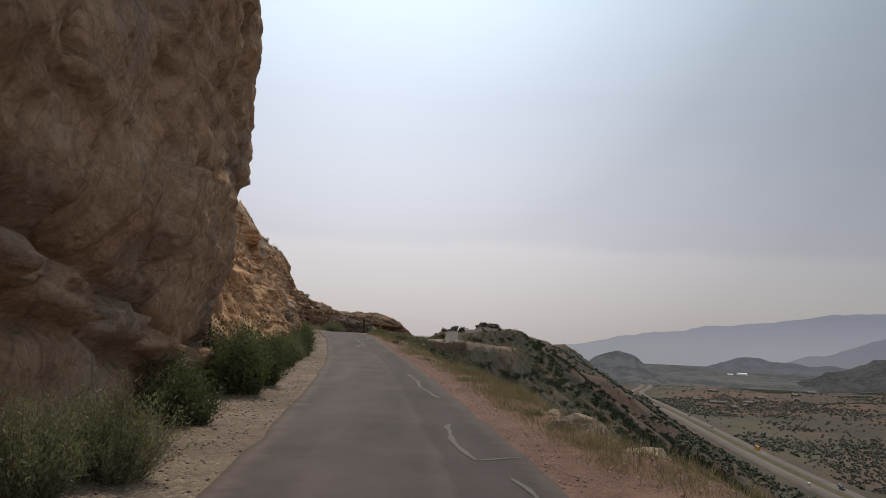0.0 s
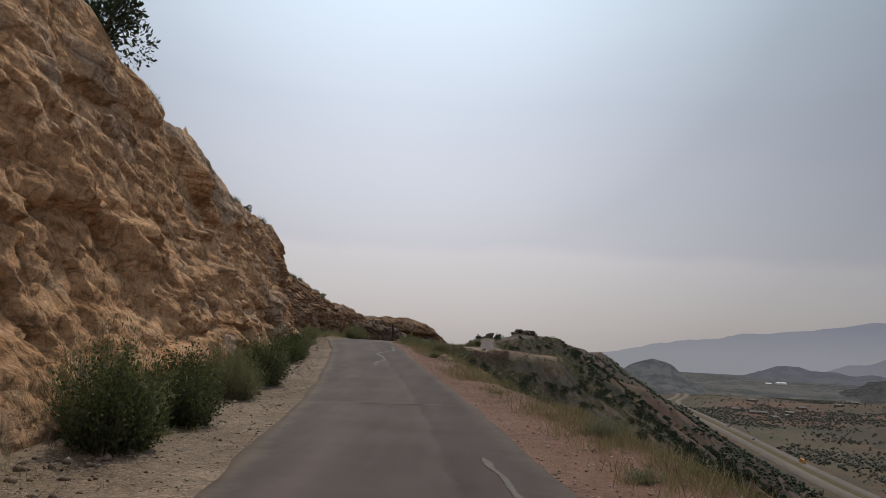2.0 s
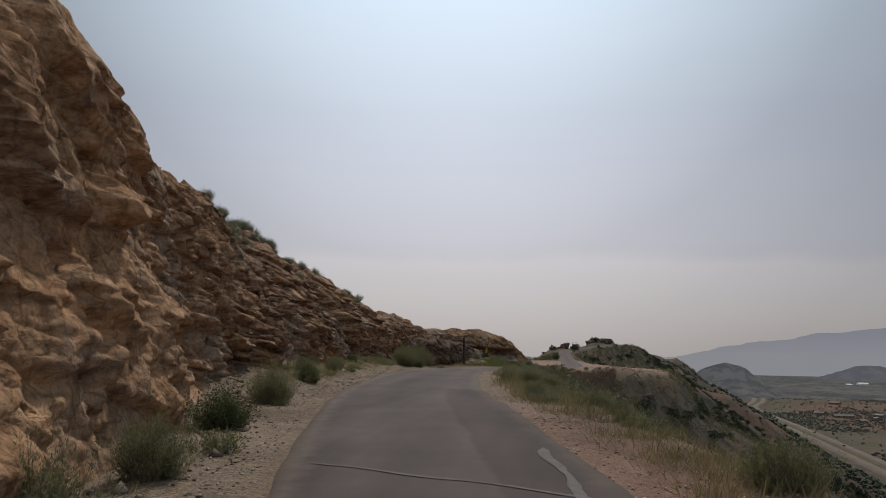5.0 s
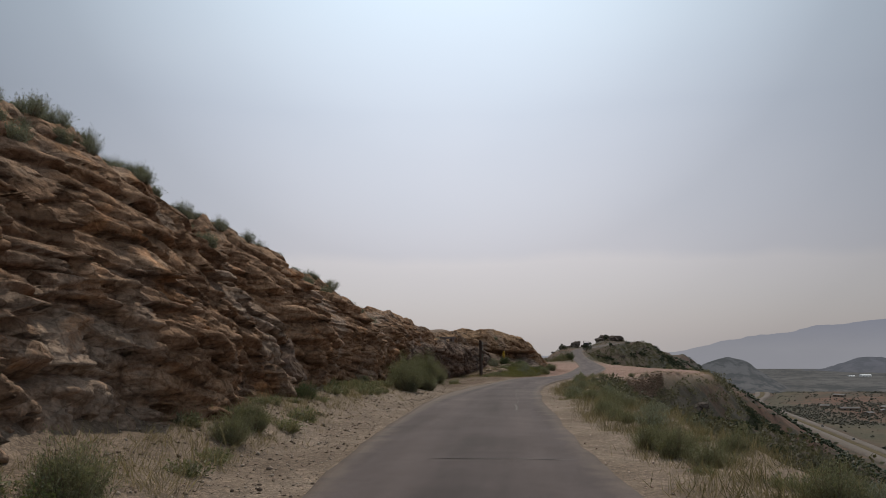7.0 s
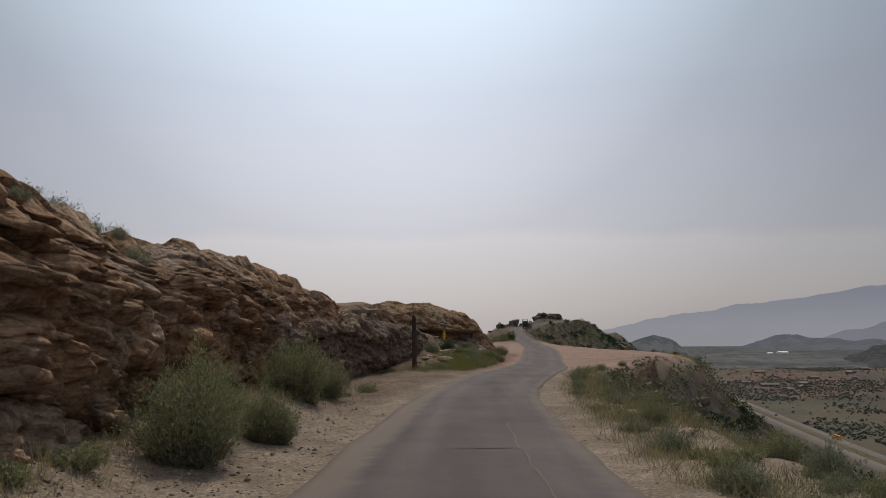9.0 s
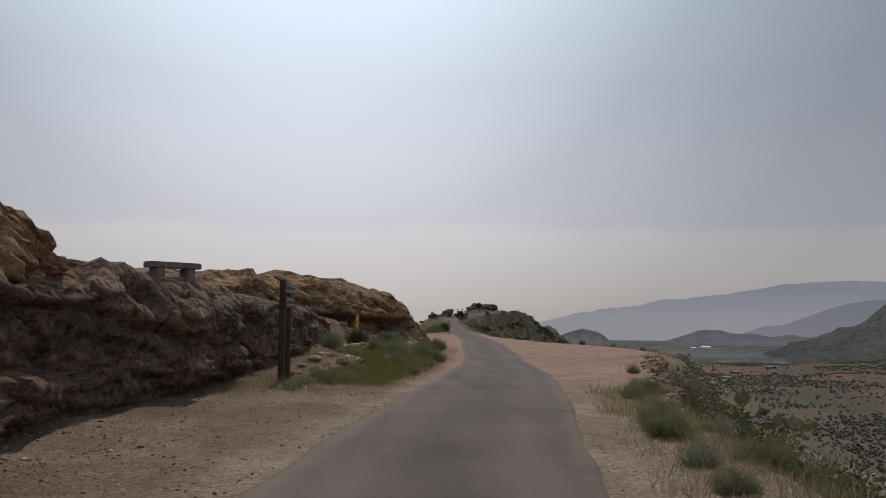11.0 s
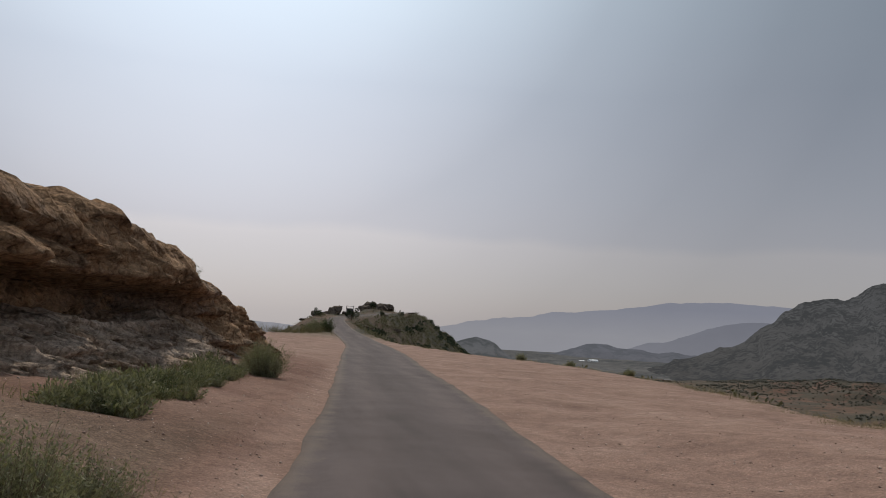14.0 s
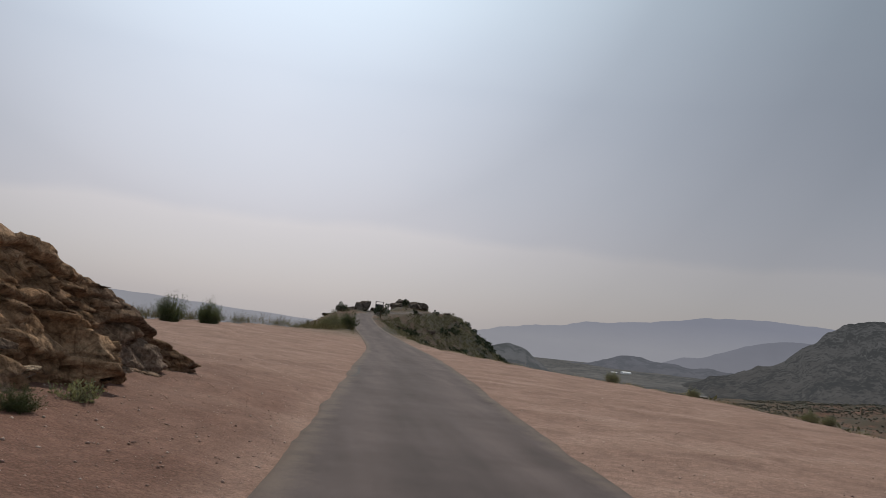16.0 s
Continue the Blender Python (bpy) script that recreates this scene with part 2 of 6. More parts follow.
def ground_material():
    """Gravel, pink on the level places and dry soil elsewhere; red earth and dry scrub colours on the slopes and in the valley."""
    m, n, l, b = mat("gravel_soil", 0.95, 0.1)
    v = coords(n, l)
    att = n.new("ShaderNodeAttribute")
    att.attribute_name = "zone"
    sep = n.new("ShaderNodeSeparateColor")
    l.new(att.outputs["Color"], sep.inputs[0])
    big = noise_tex(n, l, v, 0.45, 8, 0.7, 0.5)
    mid = noise_tex(n, l, v, 3.5, 6, 0.7)
    fine = noise_tex(n, l, v, 38, 4, 0.75)
    soil = ramp(n, [(0.3, (0.125, 0.092, 0.068)), (0.5, (0.188, 0.143, 0.108)), (0.72, (0.27, 0.214, 0.168))])
    pink = ramp(n, [(0.3, (0.18, 0.113, 0.088)), (0.5, (0.248, 0.16, 0.126)), (0.72, (0.32, 0.221, 0.177))])
    for r in (soil, pink):
        l.new(big, r.inputs[0])
    c = mix(n, l, sep.outputs[0], soil.outputs[0], pink.outputs[0])
    # darker, redder gravel; beside the ledge its shade is painted in as well
    dark_shaded_soil = mix(n, l, 1.0, c, (0.62, 0.52, 0.49), "MULTIPLY")
    c = mix(n, l, sep.outputs[2], c, dark_shaded_soil)
    red = ramp(n, [(0.34, (0.06, 0.05, 0.037)), (0.48, (0.118, 0.069, 0.051)), (0.6, (0.18, 0.09, 0.065))])
    l.new(noise_tex(n, l, v, 0.011, 9, 0.62, 0.4), red.inputs[0])
    tan = ramp(n, [(0.4, (0.056, 0.05, 0.038)), (0.65, (0.115, 0.092, 0.069))])
    l.new(noise_tex(n, l, v, 0.09, 8, 0.7), tan.inputs[0])
    far = mix(n, l, 0.45, red.outputs[0], tan.outputs[0])
    field = ramp(n, [(0.5, (0, 0, 0)), (0.6, (1, 1, 1))])
    l.new(noise_tex(n, l, v, 0.0055, 5, 0.6), field.inputs[0])
    far = mix(n, l, mathn(n, l, "MULTIPLY", field.outputs[0], 0.4), far, (0.062, 0.064, 0.045))
    # low brush in thickets, too small and far to tell apart
    thick = mathn(n, l, "MULTIPLY", mathn(n, l, "SUBTRACT", noise_tex(n, l, v, 0.008, 4, 0.6), 0.5), 0.7)
    brushy = ramp(n, [(0.47, (0, 0, 0)), (0.54, (1, 1, 1))])
    l.new(mathn(n, l, "ADD", noise_tex(n, l, v, 0.06, 7, 0.78), thick), brushy.inputs[0])
    far = mix(n, l, mathn(n, l, "MULTIPLY", brushy.outputs[0], 0.75), far, (0.05, 0.053, 0.042))
    meadow = ramp(n, [(0.35, (0.05, 0.058, 0.04)), (0.65, (0.1, 0.092, 0.064))])
    l.new(noise_tex(n, l, v, 0.03, 7, 0.75), meadow.inputs[0])
    far = mix(n, l, mathn(n, l, "MULTIPLY", att.outputs["Alpha"], 0.75), far, meadow.outputs[0])
    flat = mix(n, l, 1.0, far, (1.12, 1.05, 1.02), "MULTIPLY")
    far = mix(n, l, sep.outputs[2], far, flat)
    c = mix(n, l, sep.outputs[1], c, far)
    vor = n.new("ShaderNodeTexVoronoi")
    vor.inputs["Scale"].default_value, vor.inputs["Randomness"].default_value = 30, 1.0
    l.new(v, vor.inputs["Vector"])
    stone = ramp(n, [(0.0, (0.62, 0.6, 0.58)), (0.55, (1.0, 1.0, 1.0)), (0.9, (1.35, 1.32, 1.28)), (1.0, (1.7, 1.65, 1.6))])
    sc = n.new("ShaderNodeSeparateColor")
    l.new(vor.outputs["Color"], sc.inputs[0])
    l.new(sc.outputs[0], stone.inputs[0])
    near = mathn(n, l, "SUBTRACT", 1.0, sep.outputs[1])
    c = mix(n, l, mathn(n, l, "MULTIPLY", mathn(n, l, "MULTIPLY", near, 0.7), mathn(n, l, "SUBTRACT", 1.0, mathn(n, l, "MULTIPLY", sep.outputs[0], 0.5))), c, stone.outputs[0], "MULTIPLY")
    gr = ramp(n, [(0.25, (0.6, 0.6, 0.6)), (0.75, (1.4, 1.4, 1.4))])
    l.new(fine, gr.inputs[0])
    c = mix(n, l, 0.8, c, gr.outputs[0], "MULTIPLY")
    gm = ramp(n, [(0.3, (0.78, 0.78, 0.78)), (0.7, (1.2, 1.2, 1.2))])
    l.new(mid, gm.inputs[0])
    c = mix(n, l, 0.9, c, gm.outputs[0], "MULTIPLY")
    l.new(c, b.inputs["Base Color"])
    nb = bump(n, l, b, mathn(n, l, "SUBTRACT", 1.0, vor.outputs["Distance"]), 0.7, 0.016)
    nb = bump(n, l, b, fine, 0.6, 0.014, nb)
    bump(n, l, b, mid, 0.5, 0.03, nb)
    return m


M_GROUND = ground_material()


# ---- vector noise for the ground and the rock ----
def hash3(i, j, k, seed):
    h = (i * 374761393 + j * 668265263 + k * 2147483647 + seed * 1274126177) & 0xFFFFFFFF
    h = ((h ^ (h >> 13)) * 1274126177) & 0xFFFFFFFF
    h = ((h ^ (h >> 16)) * 2246822519) & 0xFFFFFFFF
    return ((h ^ (h >> 15)) & 0xFFFFFF) / float(0xFFFFFF)


def vnoise(x, y, z=0.0, seed=0):
    """Smooth value noise between -1 and 1."""
    x, y, z = np.broadcast_arrays(np.asarray(x, float), np.asarray(y, float), np.asarray(z, float))
    fi, fj, fk = np.floor(x), np.floor(y), np.floor(z)
    i, j, k = fi.astype(np.int64), fj.astype(np.int64), fk.astype(np.int64)
    a, b, c = ((q * q * (3 - 2 * q)) for q in (x - fi, y - fj, z - fk))
    out = 0
    for di in (0, 1):
        for dj in (0, 1):
            for dk in (0, 1):
                out = out + (a if di else 1 - a) * (b if dj else 1 - b) * (c if dk else 1 - c) * hash3(i + di, j + dj, k + dk, seed)
    return out * 2 - 1


def fbm(x, y, z=0.0, octaves=5, gain=0.5, seed=0):
    out, amp = 0, 1.0
    for o in range(octaves):
        out = out + amp * vnoise(x, y, z, seed + o * 17)
        x, y, z, amp = x * 2.03, y * 2.03, np.asarray(z) * 2.03, amp * gain
    return out


def cells(x, y, z=0.0, seed=0):
    """Cellular noise: a random value of the nearest cell, and the distance to the border between cells."""
    x, y, z = np.broadcast_arrays(np.asarray(x, float), np.asarray(y, float), np.asarray(z, float))
    i, j, k = (np.floor(q).astype(np.int64) for q in (x, y, z))
    best, second, val = np.full(x.shape, 9.0), np.full(x.shape, 9.0), np.zeros(x.shape)
    for di in (-1, 0, 1):
        for dj in (-1, 0, 1):
            for dk in (-1, 0, 1):
                a, b, c = i + di, j + dj, k + dk
                d = np.sqrt((a + hash3(a, b, c, seed) - x) ** 2 + (b + hash3(a, b, c, seed + 1) - y) ** 2 + (c + hash3(a, b, c, seed + 2) - z) ** 2)
                near = d < best
                second = np.where(near, best, np.minimum(second, d))
                val = np.where(near, hash3(a, b, c, seed + 3), val)
                best = np.where(near, d, best)
    return val, second - best


def smooth(a, b, x):
    q = np.clip((np.asarray(x, float) - a) / (b - a), 0, 1)
    return q * q * (3 - 2 * q)


def knots(rows):
    """A smooth curve through rows of (place, value)."""
    p, v = np.array(rows, float).T
    s = np.gradient(v, p)

    def curve(x):
        x = np.asarray(x, float)
        i = np.clip(np.searchsorted(p, x) - 1, 0, len(p) - 2)
        h = p[i + 1] - p[i]
        q = np.clip((x - p[i]) / h, 0, 1)
        return (2 * q**3 - 3 * q**2 + 1) * v[i] + (q**3 - 2 * q**2 + q) * h * s[i] + (3 * q**2 - 2 * q**3) * v[i + 1] + (q**3 - q**2) * h * s[i + 1]

    return curve


def mesh_object(name, verts, faces, material, smooth_shade=True):
    """One mesh object from arrays; faces all of one corner count."""
    me = bpy.data.meshes.new(name)
    verts, faces = np.asarray(verts, np.float32), np.asarray(faces, np.int32)
    me.vertices.add(len(verts))
    me.vertices.foreach_set("co", verts.ravel())
    me.loops.add(faces.size)
    me.loops.foreach_set("vertex_index", faces.ravel())
    me.polygons.add(len(faces))
    me.polygons.foreach_set("loop_start", np.arange(0, faces.size, faces.shape[1], dtype=np.int32))
    me.update(calc_edges=True)
    if smooth_shade:
        me.shade_smooth()
    me.materials.append(material)
    return new(name, me)


def grid_faces(rows, cols):
    a = np.arange(rows * cols).reshape(rows, cols)
    return np.stack([a[:-1, :-1], a[:-1, 1:], a[1:, 1:], a[1:, :-1]], -1).reshape(-1, 4)


# ---- the plan: all by the place y along the road and the offset u from its middle ----
road_half = knots([(-80, 1.62), (20, 1.6), (45, 1.57), (62, 1.6), (75, 1.6), (100, 1.6), (110, 1.68), (120, 1.84), (131, 1.68), (150, 1.85), (158, 1.95), (175, 2.2), (200, 2.0), (250, 1.6), (600, 1.6)])
road_x = knots([(-80, 7.4), (-40, 3.75), (-15, 1.55), (0, 0.12), (7, -0.35), (14.5, -1.05), (23, -1.95), (32.4, -3.15), (40, -4.45), (46, -5.45), (51, -6.35), (58, -7.5), (65, -8.2), (72, -8.6), (80, -8.88), (88, -8.86), (96.8, -8.48), (107.5, -6.85), (118, -5.3), (128, -4.05), (142, -2.64), (158, -1.28), (175, 0.2), (195, 1.6), (215, 1.9), (235, 1.7), (250, 1.9), (262, 2.3), (270, 3.2), (278, 5.0), (286, 7.6), (300, 11.8), (318, 17.0), (336, 23.0), (352, 27.0), (420, 38.0), (700, 107.0), (1100, 205.0), (1760, 360.0), (4800, 1100.0)])
road_z = knots([(-80, 0.1), (-15, 0.0), (0, 0.0), (14.5, -0.07), (23, -0.04), (32.4, 0.05), (42, 0.33), (51, 0.6), (60, 0.57), (69.7, 0.5), (78, 0.36), (87, 0.1), (96.8, -0.2), (107.5, -0.35), (118, -0.78), (128, -1.08), (142, -1.41), (160, -1.85), (180, -2.2), (205, -2.35), (235, -1.8), (262, -0.8), (285, 0.0), (300, 0.35), (318, 0.85), (336, 1.25), (352, 1.3), (420, -1.0), (700, -13.0), (1100, -55.0), (1400, -92.0), (1600, -97.0), (4800, -97.0)])
# foot of the rock on the one side, edge of the level ground on the other
foot_u = knots([(-60, 3.4), (0, 3.5), (14, 3.6), (20, 3.5), (28, 3.4), (41, 2.95), (50, 3.0), (54, 3.7), (57.5, 4.0), (60.5, 3.75), (65, 3.8), (72, 4.0), (78, 4.05), (84, 4.05), (90, 4.5), (100, 5.6), (108, 5.6), (118, 5.2), (130, 4.8), (142, 4.9), (150, 5.1), (160, 5.5), (170, 6.0)])
slope_a = knots([(-60, 0.5), (20, 0.5), (30, 0.45), (41, 0.36), (54, 0.25), (58, 0.27), (64, 0.75), (70, 0.86), (80, 0.86), (95, 0.8), (104, 0.5), (200, 0.5)])
slope_h = knots([(-60, 0.0), (50, 0.0), (57, 0.1), (63, 1.3), (70, 1.6), (200, 1.6)])
edge_u = knots([(-60, 3.2), (0, 3.3), (20, 3.4), (56, 3.3), (66, 3.9), (86, 4.0), (97, 3.5), (104, 3.4), (108, 3.75), (112, 4.3), (116, 4.9), (120, 5.4), (124, 6.1), (128, 6.9), (131, 7.7), (134, 8.7), (140, 11.2), (146, 12.5), (152, 13.8), (165, 15.5), (180, 15.0), (192, 9.5), (205, 5.0), (240, 3.0), (300, 3.0), (420, 3.0), (4800, 3.0)])
rock_h = knots([(-60, 11.0), (20, 10.5), (26, 9.6), (30, 8.1), (33, 6.8), (37, 6.1), (42, 5.2), (47, 4.85), (52, 4.3), (57, 4.05), (60, 4.15), (65, 4.6), (70, 4.7), (73, 4.4), (77, 4.2), (80, 3.75), (84, 3.2), (88, 3.1), (94, 3.3), (99, 3.3), (103, 2.8), (107, 2.4), (115, 2.0), (123, 2.0), (130, 2.2), (150, 2.0), (160, 1.2), (166, 0.0), (600, 0.0), (4800, 0.0)])
ledge_u = knots([(-60, 3.8), (80, 4.4), (98, 5.2), (107, 5.7), (113, 6.3), (120, 6.7), (126, 7.0), (134, 8.4), (145, 8.0), (160, 7.0), (600, 7.0), (4800, 7.0)])
plateau_u = knots([(-60, 30.0), (140, 30.0), (160, 18.0), (180, 17.5), (203, 15.0), (214, 7.0), (230, 4.0), (245, 3.4), (270, 3.4), (300, 3.6), (600, 4.0), (4800, 4.0)])


def edge_line(y):
    """The broken edge of the level ground, as an offset from the road's middle."""
    return edge_u(y) + 0.3 * fbm(np.asarray(y, float) * 0.25, 3.3, 0, 3, seed=8)


def ground_z(x, y):
    u = x - road_x(y)
    base, half = road_z(y), road_half(y)
    out = np.maximum(np.abs(u) - half, 0)
    # the level strip, a little lower than the asphalt
    lev = base - 0.05 - 0.02 * out * (u > 0) + (0.05 * np.minimum(out, 8) + 0.1 * np.minimum(out, 3) * smooth(172, 155, y)) * (u < 0) * smooth(105, 128, y)
    lev = lev + (0.05 * fbm(x * 0.8, y * 0.8, 0, 5, seed=3) + 0.02) * smooth(0.1, 0.9, out)
    # downhill side
    e = edge_line(y)
    d = np.maximum(u - e, 0)
    fall = 0.72 * np.minimum(d, 400) - 0.00062 * np.minimum(d, 400) ** 2
    gully = fbm(x * 0.018, y * 0.03, 0, 5, seed=21)
    fall = fall - smooth(2, 40, d) * (5.0 * gully + 3.0 * np.sin(y * 0.045 + x * 0.01 + 2 * gully))
    fall = fall + 0.25 * fbm(x * 0.5, y * 0.5, 0, 4, seed=5) * smooth(0, 2, d)
    # the steep stony rim of the pull-out, and the mound that it holds up
    rim = np.exp(-(((y - 120.0) / 9.5) ** 6))
    fall = fall + 1.3 * rim * smooth(0.0, 0.8, d) + 2.2 * smooth(0, 6, d) * smooth(120, 135, y) * smooth(195, 180, y)
    lev = lev + 0.42 * np.exp(-(((y - 130) / 9.0) ** 4)) * smooth(2.3, 6.5, u)
    # broken stone spilled from the layered cliff
    lev = lev + 0.45 * smooth(2.4, 4.2, -u) * smooth(53, 59, y) * smooth(97, 90, y)
    # uphill side, under the rock, and the long fall to the plain behind it
    g = np.maximum(-u - foot_u(y) * smooth(101, 95, y) - (ledge_u(y) + 1.6) * smooth(95, 101, y) - 0.4, 0)
    up = np.minimum(g * 0.85, rock_h(y) * 0.9) - np.maximum(g - 13, 0) * 0.35
    bank = smooth(113, 120, y) * smooth(134, 128, y)
    up = up + bank * (0.35 * smooth(2.4, 4.5, -u) + 0.14 * fbm(x * 0.7, y * 0.7, 0, 4, seed=6) * smooth(2.3, 4, -u)) + 1.2 * smooth(4.6, 8.6, -u) * smooth(125, 129, y) * smooth(137, 132, y)
    open_left = smooth(156, 166, y)
    g2 = np.maximum(-u - plateau_u(y) - 0.6 * fbm(y * 0.2, 9.3, 0, 3, seed=9), 0)
    up = up * (1 - open_left) - 0.55 * g2 * open_left
    z = lev - fall + up
    # the hill that the road climbs further on, and the round hill at the end of the ridge
    hill = 4.2 * np.exp(-(((y - 356) / 32.0) ** 2) - ((u + 9) / 12.0) ** 2) + 1.6 * np.exp(-(((y - 286) / 14.0) ** 2) - ((u + 6) / 4.0) ** 2)
    z = z + hill * smooth(2.5, 10, np.abs(u))
    z = z + 6 * smooth(420, 800, y) * fbm(x * 0.02, y * 0.02, 0, 5, seed=41) * np.exp(-((u / 120) ** 2))
    # valley floor, with low swells
    v = np.maximum(x - 420, 0)
    hills = 0.05 * v + smooth(60, 500, v) * (22 * fbm(x * 0.0035, y * 0.0035, 0, 6, seed=31) + 6 * fbm(x * 0.02, y * 0.02, 0, 3, seed=32))
    low = -96 + np.minimum(hills, 45) * smooth(1750, 1150, y) - 70 * smooth(2400, 3100, y) - 70 * smooth(-120, -900, u) + 0.012 * np.maximum(-u - 900, 0)
    return np.maximum(z, low)


def axis(parts):
    out = [parts[0][0]]
    for a, b, step in parts:
        n = max(1, int(round((b - a) / step)))
        out += list(np.linspace(a, b, n + 1)[1:])
    return np.array(out)


hwy_x = knots([(-400, 330.0), (0, 290.0), (300, 262.0), (565, 262.0), (680, 269.0), (820, 281.0), (1034, 299.0), (1200, 310.0), (1303, 317.0), (1400, 335.0), (1500, 372.0), (1620, 405.0), (1800, 425.0), (2100, 520.0)])
gy = axis([(-60, -5, 1.0), (-5, 170, 0.3), (170, 420, 1.5), (420, 1200, 7), (1200, 3000, 20), (3000, 4700, 100)])
gu = axis([(-4600, -600, 200), (-600, -60, 20), (-60, -16, 2.0), (-16, -8, 0.5), (-8, 8, 0.2), (8, 14, 0.4), (14, 60, 1.2), (60, 420, 5), (420, 2200, 16), (2200, 4600, 120)])
Y, U = np.meshgrid(gy, gu, indexing="ij")
X = U + road_x(Y)
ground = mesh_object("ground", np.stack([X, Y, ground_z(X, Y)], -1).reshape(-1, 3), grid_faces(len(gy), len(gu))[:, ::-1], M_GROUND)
pinkness = smooth(0.6, -0.6, U - edge_u(Y)) * np.clip(smooth(104, 125, Y) * smooth(225, 200, Y) * (0.08 + 0.92 * np.maximum(smooth(-3.0, -2.2, U), smooth(131, 137, Y))) + smooth(1.4, 1.6, U) * smooth(4.6, 3.4, U) * 0.9 * smooth(60, 44, Y), 0, 1)
farness = np.clip(smooth(0.0, 1.6, U - edge_u(Y)) + smooth(20, 40, -U) + smooth(212, 230, Y), 0, 1)
zone = ground.data.color_attributes.new("zone", "FLOAT_COLOR", "POINT")
# blue: valley floor, darker reddish gravel, and shade painted in beside the ledge
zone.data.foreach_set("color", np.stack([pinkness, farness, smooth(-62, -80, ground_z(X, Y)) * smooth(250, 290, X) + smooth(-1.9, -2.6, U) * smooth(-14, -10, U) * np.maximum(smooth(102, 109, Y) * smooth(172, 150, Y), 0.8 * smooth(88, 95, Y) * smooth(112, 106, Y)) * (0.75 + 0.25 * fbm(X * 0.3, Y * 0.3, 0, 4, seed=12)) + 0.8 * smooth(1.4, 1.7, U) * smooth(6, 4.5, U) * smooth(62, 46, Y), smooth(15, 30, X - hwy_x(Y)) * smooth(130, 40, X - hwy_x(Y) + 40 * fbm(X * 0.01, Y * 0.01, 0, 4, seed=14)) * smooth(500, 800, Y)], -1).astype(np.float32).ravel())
tagged(ground, "pink gravel and dry soil falling to a scrubby valley", "ground", kind="structure")

# ---- road ----
ry = axis([(-60, 0, 1.5), (0, 160, 0.5), (160, 420, 1.0)])
ru = np.array([-1.0, -0.985, -0.9, -0.75, -0.5, -0.25, 0.0, 0.25, 0.5, 0.75, 0.9, 0.985, 1.0])
RY, RU = np.meshgrid(ry, ru, indexing="ij")
wob = np.where(RU < 0, vnoise(RY * 0.7, 1.5, 0, 5), vnoise(RY * 0.7, 7.5, 0, 9)) * 0.06 + np.where(RU < 0, vnoise(RY * 2.7, 1.5, 0, 15), vnoise(RY * 2.7, 7.5, 0, 19)) * 0.03
narrow = np.where(RU < 0, 0.24 * np.exp(-(((RY - 43) / 7.0) ** 2)), 0.13 * np.exp(-(((RY - 131) / 12.0) ** 2)))
RX = road_x(RY) + RU * (road_half(RY) - narrow) + np.sign(RU) * wob * (np.abs(RU) > 0.9)
RZ = road_z(RY) + 0.02 * (1 - RU**2) - 0.12 * (np.abs(RU) > 0.99)
road = mesh_object("road", np.stack([RX, RY, RZ], -1).reshape(-1, 3), grid_faces(len(ry), len(ru))[:, ::-1], M_ROAD)
side = road.data.color_attributes.new("side", "FLOAT_COLOR", "POINT")
edge_dust = np.abs(RU) + 0.3 * smooth(-0.2, -0.8, RU) * np.exp(-(((RY - 88) / 10.0) ** 2))
strip_dark = smooth(0.15, 0.5, RU) * smooth(66, 52, RY) * smooth(-5, 6, RY)
side.data.foreach_set("color", np.stack([edge_dust, strip_dark, 0 * RU, 0 * RU + 1], -1).astype(np.float32).ravel())
tagged(road, "narrow one-lane grey asphalt road with worn edges", "road", kind="structure")


# ---- rock ----
def courses(bed, run, thick, length, seed):
    """Beds broken across by joints: for each place its block's three random values, and where it lies in the block (0 to 1 up and along)."""
    s = bed / thick + 0.7 * vnoise(bed / thick * 0.55, 0.5, 0, seed)
    k = np.floor(s)
    r = run / length + 7.3 * hash3(k.astype(np.int64), 0, 0, seed + 1) + 0.6 * vnoise(run / length * 0.6, k * 3.7, 0, seed + 2)
    j = np.floor(r)
    ki, ji = k.astype(np.int64), j.astype(np.int64)
    return hash3(ki, ji, 0, seed + 3), hash3(ki, ji, 1, seed + 4) - 0.5, hash3(ki, ji, 2, seed + 5) - 0.5, s - k, r - j


def cleft(q, size, width):
    """1 on the border of a block, falling to 0 within the width (metres)."""
    return np.exp(-((np.minimum(q, 1 - q) * size / width) ** 2))


